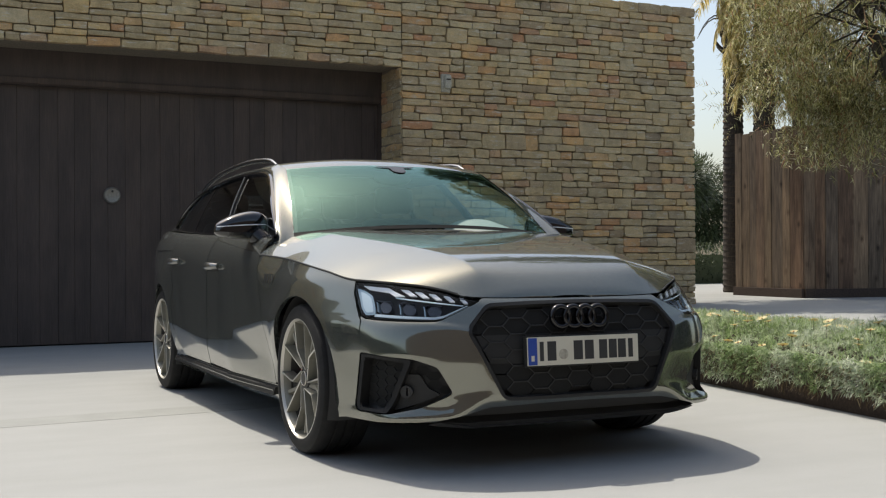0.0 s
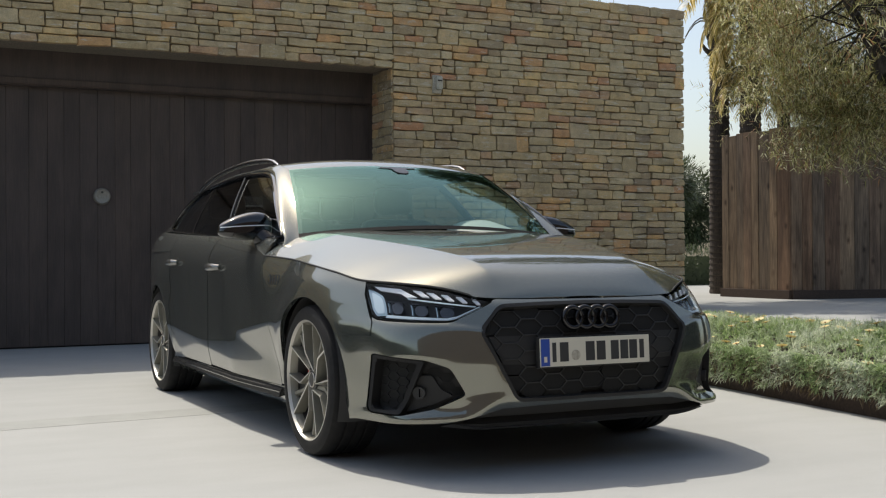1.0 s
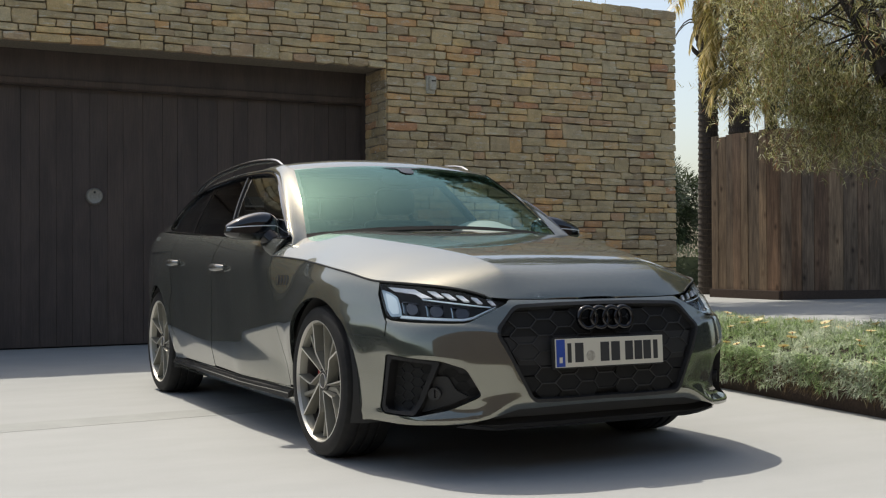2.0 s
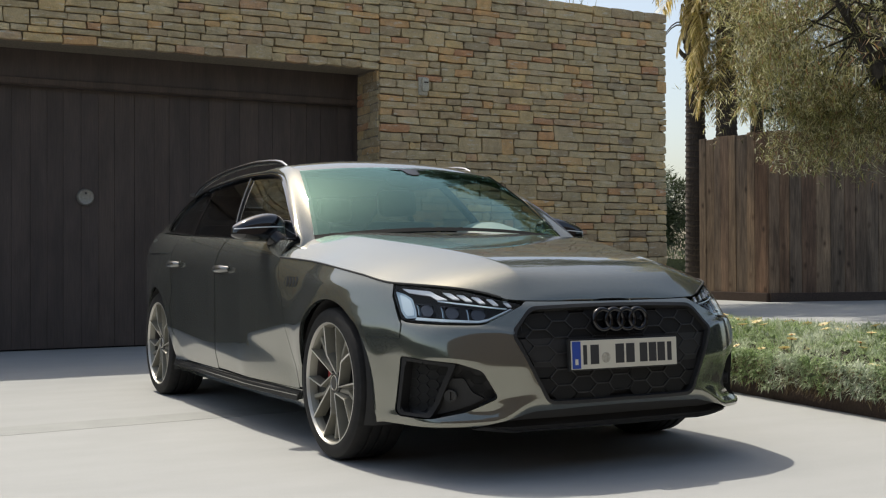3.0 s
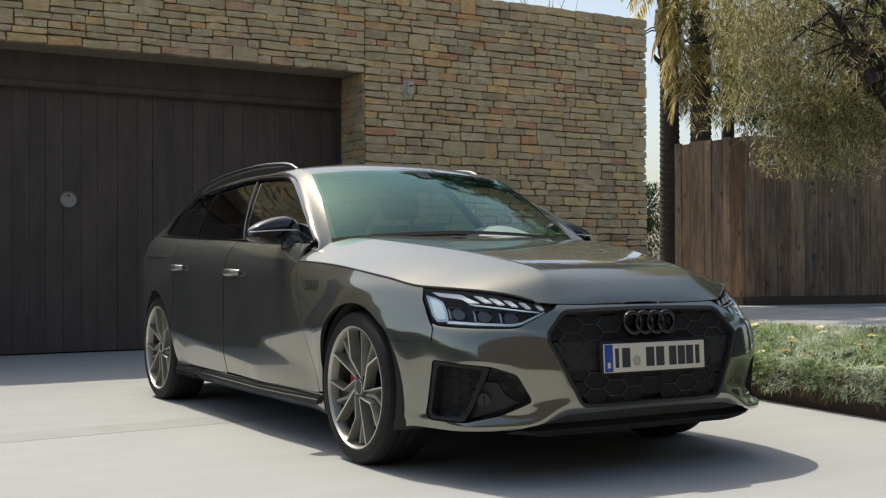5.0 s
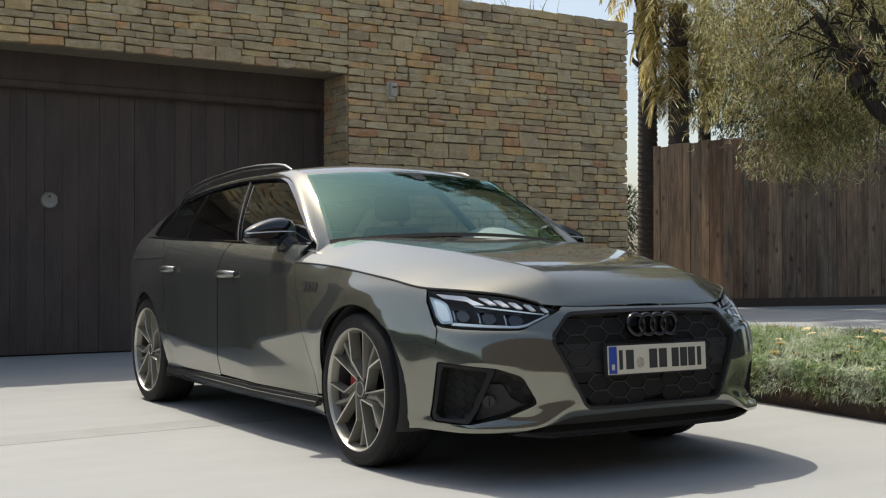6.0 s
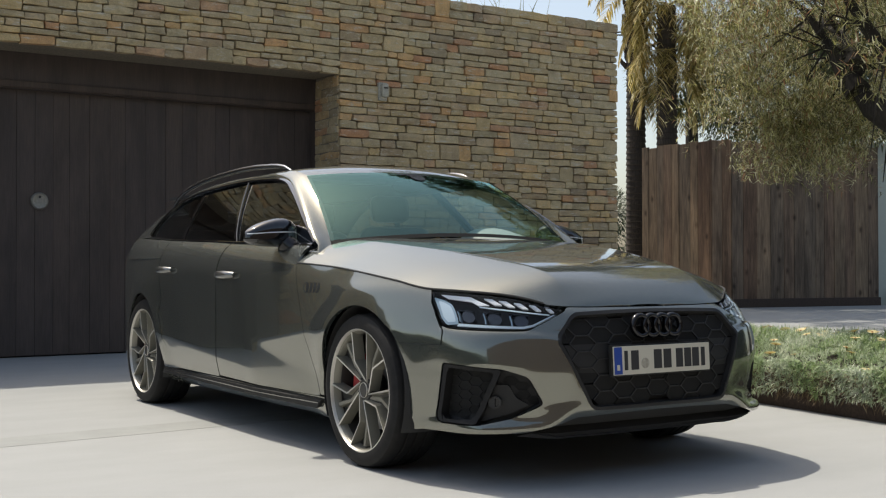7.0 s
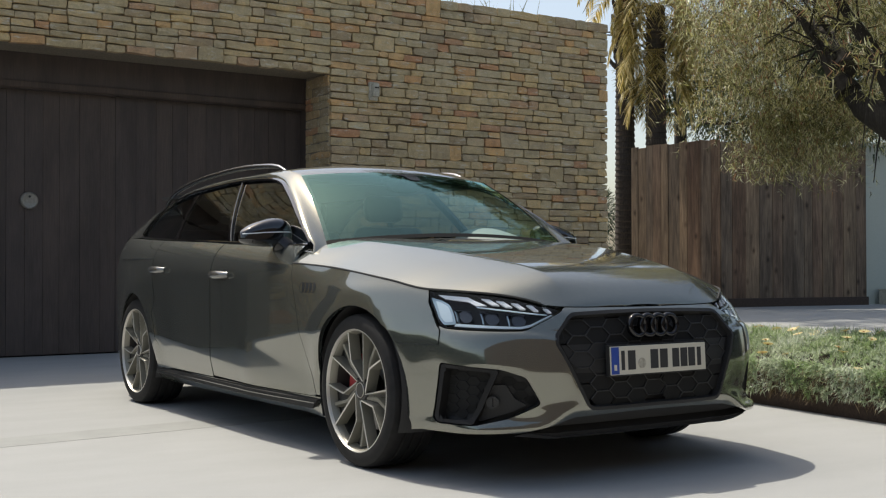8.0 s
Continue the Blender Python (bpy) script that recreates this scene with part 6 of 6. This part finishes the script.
# -- wheels --
def wheel(x, side):
    """One wheel about its own hub; its outer face looks to -y."""
    wh = new("wheel")
    wh.parent = car
    wh.matrix_world = pose(x, side * -0.785, WHEEL_R, 0, 0, 0 if side > 0 else 180)
    axis = pose(0, 0, 0, 90, 0, 0)
    bm = bmesh.new()
    prof = [(0.255, -0.106), (0.262, -0.116), (0.280, -0.120), (0.302, -0.117), (0.317, -0.108), (0.3250, -0.092), (0.327, -0.060), (0.327, 0.060), (0.3250, 0.092), (0.317, 0.108), (0.302, 0.117), (0.262, 0.117), (0.250, 0.105)]
    tread = [(0.327, -0.052), (0.320, -0.049), (0.320, -0.041), (0.327, -0.038), (0.327, -0.006), (0.320, -0.004), (0.320, 0.004), (0.327, 0.006), (0.327, 0.038), (0.320, 0.041), (0.320, 0.049), (0.327, 0.052)]
    at = [k for k, q in enumerate(prof) if q[1] == -0.060][0]
    grooved = [(r, -h) for r, h in prof[:at + 1] + tread + prof[at + 1:]]
    lathe(bm, grooved, axis, 72)
    part("tyre", bm, MAT["rubber"], wh, "black low-profile tyre", 28)
    bm = bmesh.new()
    lathe(bm, [(0.259, 0.106), (0.263, 0.112), (0.262, 0.116), (0.2580, 0.1165), (0.2555, 0.112), (0.2535, 0.1035)], axis, 64)
    part("rim", bm, MAT["alloy"], wh, "bright machined rim edge", 30)
    # front of the barrel, coloured paler for the light near the rim
    bm = bmesh.new()
    lathe(bm, [(0.2536, 0.1036), (0.2490, 0.098), (0.242, 0.072)], axis, 64)
    part("barrel_lit_edge", bm, MAT["rim_side"], wh, "", 30)
    # rest of the barrel, coloured dark for the shade deep inside
    bm = bmesh.new()
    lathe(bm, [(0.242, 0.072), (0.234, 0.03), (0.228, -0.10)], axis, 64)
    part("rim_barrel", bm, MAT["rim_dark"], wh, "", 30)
    # five broad spokes between five openings; bright edges border a dull hollow
    def polar(r, deg):
        return Vector((r * math.cos(radians(deg)), r * math.sin(radians(deg))))

    def along(path, f):
        lens = [(q - p).length for p, q in zip(path[:-1], path[1:])]
        d = f * sum(lens)
        for p, q, n in zip(path[:-1], path[1:], lens):
            if d <= n:
                return p.lerp(q, d / n)
            d -= n
        return path[-1]
    for k in range(5):
        a0 = 92 + 72 * k
        one = [polar(0.046, a0 - 34), polar(0.120, a0 + 22), polar(0.130, a0 + 25), polar(0.142, a0 + 24), polar(0.256, a0 + 14)]
        two = [polar(0.046, a0 + 38), polar(0.256, a0 + 58)]
        bm = bmesh.new()
        rows = []
        for i in range(17):
            f = i / 16
            p, q = along(one, f), along(two, f)
            w = (q - p).normalized()
            gap = (q - p).length
            edge, slope = min(0.0080, gap * 0.22), min(0.015, gap * 0.30)
            depth = 0.088 + 0.022 * min(1.0, max(p.length, q.length) / 0.256)
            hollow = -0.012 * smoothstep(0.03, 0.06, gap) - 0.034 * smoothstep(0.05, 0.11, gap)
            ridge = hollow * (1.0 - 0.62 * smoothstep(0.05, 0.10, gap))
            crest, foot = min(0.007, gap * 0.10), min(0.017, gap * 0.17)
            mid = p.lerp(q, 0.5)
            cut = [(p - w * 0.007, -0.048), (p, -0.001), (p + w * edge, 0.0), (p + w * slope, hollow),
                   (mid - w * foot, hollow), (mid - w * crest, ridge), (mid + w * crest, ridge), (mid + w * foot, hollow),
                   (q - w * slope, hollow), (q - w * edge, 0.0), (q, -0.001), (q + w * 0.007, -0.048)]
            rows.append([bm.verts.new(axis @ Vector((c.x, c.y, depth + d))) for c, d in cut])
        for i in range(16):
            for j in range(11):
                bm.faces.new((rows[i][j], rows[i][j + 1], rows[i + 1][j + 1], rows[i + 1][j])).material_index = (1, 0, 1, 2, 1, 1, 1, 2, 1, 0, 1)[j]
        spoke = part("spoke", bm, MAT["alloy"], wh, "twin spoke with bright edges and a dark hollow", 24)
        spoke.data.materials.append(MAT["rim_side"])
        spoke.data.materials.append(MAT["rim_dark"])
    bm = bmesh.new()
    lathe(bm, [(0.0, 0.094), (0.028, 0.094), (0.031, 0.092), (0.034, 0.088), (0.047, 0.087), (0.052, 0.078), (0.054, 0.03)], axis, 40)
    part("hub", bm, MAT["rim_dark"], wh, "", 30)
    bm = bmesh.new()
    lathe(bm, [(0.030, 0.0925), (0.0315, 0.0950), (0.0330, 0.0905)], axis, 40)
    part("hub_ring", bm, MAT["alloy"], wh, "", 30)
    for k in range(5):
        a = 2 * math.pi * k / 5 + math.pi / 2 + math.pi / 5
        bm = bmesh.new()
        lathe(bm, [(0.0, 0.088), (0.009, 0.088), (0.010, 0.075)], axis @ pose(math.cos(a) * 0.050, math.sin(a) * 0.050, 0), 12)
        part("wheel_bolt", bm, MAT["matt_black"], wh)
    bm = bmesh.new()
    lathe(bm, [(0.07, 0.012), (0.172, 0.012), (0.172, -0.012), (0.07, -0.012)], axis, 48)
    part("brake_disc", bm, MAT["steel"], wh, "steel brake disc", 30)
    bm = bmesh.new()
    rows = []
    for i in range(10):
        a = radians(128 + 52 * i / 9) if side > 0 else radians(0 + 52 * i / 9)
        row = []
        for r, h in ((0.092, 0.040), (0.100, 0.048), (0.172, 0.048), (0.184, 0.040), (0.184, -0.02), (0.092, -0.02)):
            row.append(bm.verts.new(axis @ Vector((math.cos(a) * r, math.sin(a) * r, h))))
        rows.append(row)
    for i in range(9):
        for q in range(6):
            bm.faces.new((rows[i][q], rows[i][(q + 1) % 6], rows[i + 1][(q + 1) % 6], rows[i + 1][q]))
    bm.faces.new(rows[0][::-1])
    bm.faces.new(rows[-1])
    part("brake_caliper", bm, MAT["caliper"], wh, "red brake caliper", 30)
    return wh


for x in (AXLE, -AXLE):
    for side in (1, -1):
        wheel(x, side)
# wheel arch liners and underbody
for x in (AXLE, -AXLE):
    for sy in (-1, 1):
        bm = bmesh.new()
        rows = []
        for i in range(25):
            a = radians(-25 + 230 * i / 24)
            rows.append([bm.verts.new((x + r * math.cos(a), sy * y, ARCH_Z + r * math.sin(a))) for r, y in ((ARCH_R + 0.004, 0.885), (ARCH_R + 0.012, 0.84), (ARCH_R + 0.012, 0.56), (0.05, 0.55))])
        for i in range(24):
            for k in range(3):
                bm.faces.new((rows[i][k], rows[i][k + 1], rows[i + 1][k + 1], rows[i + 1][k]))
        part("arch_liner", bm, MAT["matt_black"], car, "", 40)
bm = bmesh.new()
add_box(bm, (-1.02, -0.80, 0.17), (1.02, 0.80, 0.26))
add_box(bm, (-2.30, -0.54, 0.19), (2.10, 0.54, 0.30))
add_box(bm, (1.0, -0.54, 0.30), (2.12, 0.54, 0.60))
add_box(bm, (-2.30, -0.54, 0.30), (-1.0, 0.54, 0.78))
add_box(bm, (0.90, -0.70, 0.72), (1.05, 0.70, 0.90))
part("underbody", bm, MAT["matt_black"], car)


# -- door mirrors --
def cap_point(d):
    """Skin of the mirror cap along a direction from its middle; +x is forward, +y outboard."""
    a = [math.copysign(abs(c) ** 0.62, c) for c in d]
    f = (1 - a[1]) / 2
    top = 0.034 + 0.058 * math.sin(math.pi / 2 * min(1.0, f / 0.80))
    low = 0.046 + 0.014 * f
    taper = 0.92 - 0.22 * a[1]
    lip = 1.0 + 0.05 * smoothstep(0.0, -0.4, a[2])
    return Vector((a[0] * 0.080 * taper * lip * (1.0 if a[0] > 0 else 0.45), a[1] * 0.143 * lip, a[2] * (top if a[2] > 0 else low)))


def mirror(side):
    ob = new("door_mirror")
    ob.parent = car
    bm = bmesh.new()
    bmesh.ops.create_uvsphere(bm, u_segments=28, v_segments=18, radius=1.0)
    for v in bm.verts:
        v.co = cap_point(v.co)
    m = pose(0.50, side * -0.905, 1.003, 0, 0, side * 12)
    for v in bm.verts:
        v.co.y *= -side
    bmesh.ops.transform(bm, matrix=m, verts=bm.verts[:])
    shell = part("mirror_shell", bm, MAT["gloss_black"], ob, "gloss black mirror cap", 60)
    # white line that paints the highlight along the cap's seam
    bm = bmesh.new()
    strip = []
    for i in range(15):
        lon = radians(-38 + 116 * i / 14)
        c = cap_point((math.cos(lon) * 0.996, math.sin(lon) * 0.996, 0.085))
        strip.append(m @ Vector((c.x, c.y * -side, c.z)))
    tube(bm, strip, 0.0028, 6)
    part("seam_highlight", bm, MAT["lamp_white"], ob, "thin white line for the highlight on the cap's seam")
    bm = bmesh.new()
    tube(bm, [(0.53, side * -0.825, 0.965), (0.57, side * -0.795, 0.930), (0.60, side * -0.800, 0.898), (0.62, side * -0.845, 0.858)], [0.050, 0.044, 0.038, 0.034], 14)
    for v in bm.verts:
        v.co.x = 0.535 + (v.co.x - 0.535) * 1.25
    part("mirror_foot", bm, MAT["badge_black"], ob, "", 50)
    return ob


for side in (1, -1):
    mirror(side)

# -- cabin --
bm = bmesh.new()
rows = []
for i in range(13):
    y = -0.70 + 1.40 * i / 12
    hood = 0.035 * math.exp(-((y - 0.37) / 0.20) ** 2)
    rows.append([bm.verts.new((x, y, z)) for x, z in ((0.90, 0.955), (0.60, 0.945 + hood * 0.5), (0.40, 0.925 + hood), (0.33, 0.86), (0.36, 0.55))])
for i in range(12):
    for k in range(4):
        bm.faces.new((rows[i][k], rows[i + 1][k], rows[i + 1][k + 1], rows[i][k + 1]))
board = part("dashboard", bm, MAT["cloth"], car, "dark dashboard", 50)
# domed hood over the instruments; its pale grey stands for dust and falling sunlight
bm = bmesh.new()
rows = []
for i in range(17):
    y = 0.23 + 0.44 * i / 16
    dome = math.sqrt(max(0.0, 1 - ((y - 0.45) / 0.22) ** 2))
    rows.append([bm.verts.new((x, y, 0.925 + h * dome)) for x, h in ((0.82, 0.03), (0.72, 0.075), (0.60, 0.115), (0.50, 0.138), (0.43, 0.140), (0.41, 0.120), (0.46, 0.05))])
for i in range(16):
    for k in range(6):
        bm.faces.new((rows[i][k], rows[i + 1][k], rows[i + 1][k + 1], rows[i][k + 1]))
part("instrument_hood", bm, MAT["hood_sunlit"], board, "instrument hood, coloured pale for the sun on it", 50)
bm = bmesh.new()
m = pose(0.16, 0.37, 0.87, 0, 68, 0)
R = 0.18
n = 40
pts = [m @ Vector((R * math.cos(2 * math.pi * k / n), R * math.sin(2 * math.pi * k / n), 0)) for k in range(n + 1)]
tube(bm, pts, 0.014, 8, False)
for a in (0, 2.4, -2.4):
    tube(bm, [m @ Vector((0, 0, 0.0)), m @ Vector((R * math.cos(a + math.pi), R * math.sin(a + math.pi), 0))], 0.016, 6)
add_box(bm, (-0.06, -0.07, -0.02), (0.06, 0.07, 0.03), m, 0.015)
part("steering_wheel", bm, MAT["satin_black"], car, "", 50)


def seat(x, y, w):
    ob = new("seat")
    ob.parent = car
    part("cushion", box_mesh((x - 0.25, y - w / 2, 0.42), (x + 0.27, y + w / 2, 0.60), 0.05), MAT["cloth"], ob, "", 50)
    part("backrest", box_mesh((-0.07, y - w / 2 + 0.01, 0.0), (0.07, y + w / 2 - 0.01, 0.62), 0.06, pose(x - 0.24, 0, 0.50, 0, -18, 0)), MAT["cloth"], ob, "", 50)
    part("headrest", box_mesh((-0.05, y - 0.13, 0.0), (0.05, y + 0.13, 0.17), 0.045, pose(x - 0.46, 0, 1.125, 0, -10, 0)), MAT["cloth"], ob, "", 50)


for y in (-0.36, 0.36):
    seat(-0.02, y, 0.50)
for y in (-0.40, 0.0, 0.40):
    seat(-1.10, y, 0.42)
part("headliner", box_mesh((-1.9, -0.55, 1.30), (0.16, 0.55, 1.32)), MAT["cloth"], car)

# ---- stones of the garage front ----
def place_stones():
    rng = random.Random(91)
    lay = []
    lay += stone_layout(rng, Y1, Y2, -0.05, TOP)
    lay += stone_layout(rng, Y0, Y1, LINTEL, TOP)
    lay += stone_layout(rng, -8.0, Y0, -0.05, TOP)
    singles, rest_v, rest_f = 0, [], []
    for y, z, w, h in lay:
        zz = z + 0.012 * noise.noise((y * 0.9, z * 0.3, 7.0)) if LINTEL + 0.1 < z < TOP - 0.1 or y > Y1 else z
        v, f = stone_mesh(w - 0.004, h - 0.004, rng)
        if Y1 <= y < Y1 + 2.0 and z > 1.35 and singles < 300:
            me = bpy.data.meshes.new("stone")
            me.from_pydata(v, [], f)
            me.materials.append(MAT["stone"])
            ob = new("stone", me)
            ob.location = (WX, y, zz)
            ob.parent = building
            singles += 1
        else:
            k = len(rest_v)
            rest_v += [(WX + a, y + b, zz + c) for a, b, c in v]
            rest_f += [tuple(k + i for i in q) for q in f]
    # the return of the opening, faced towards -y
    for s, z, w, h in stone_layout(rng, -0.56, 0.0, -0.05, LINTEL):
        v, f = stone_mesh(w - 0.004, h - 0.004, rng, 0.05)
        k = len(rest_v)
        rest_v += [(WX + s - 0.035 + b, Y1 - a * 0.4 - 0.006, z + c) for a, b, c in v]
        rest_f += [tuple(k + i for i in q) for q in f]
    # underside of the lintel and the corner return
    for s, z, w, h in stone_layout(rng, -0.56, 0.0, -0.05, TOP):
        v, f = stone_mesh(w - 0.004, h - 0.004, rng, 0.05)
        k = len(rest_v)
        rest_v += [(WX + s - 0.03 + b, Y2 + a * 0.4 - 0.01, z + c) for a, b, c in v]
        rest_f += [tuple(k + i for i in q[::-1]) for q in f]
    me = bpy.data.meshes.new("stone_facing")
    me.from_pydata(rest_v, [], rest_f)
    me.materials.append(MAT["stone_far"])
    ob = new("stone_facing", me)
    ob.parent = building
    ob["kind"] = "stuff"


place_stones()
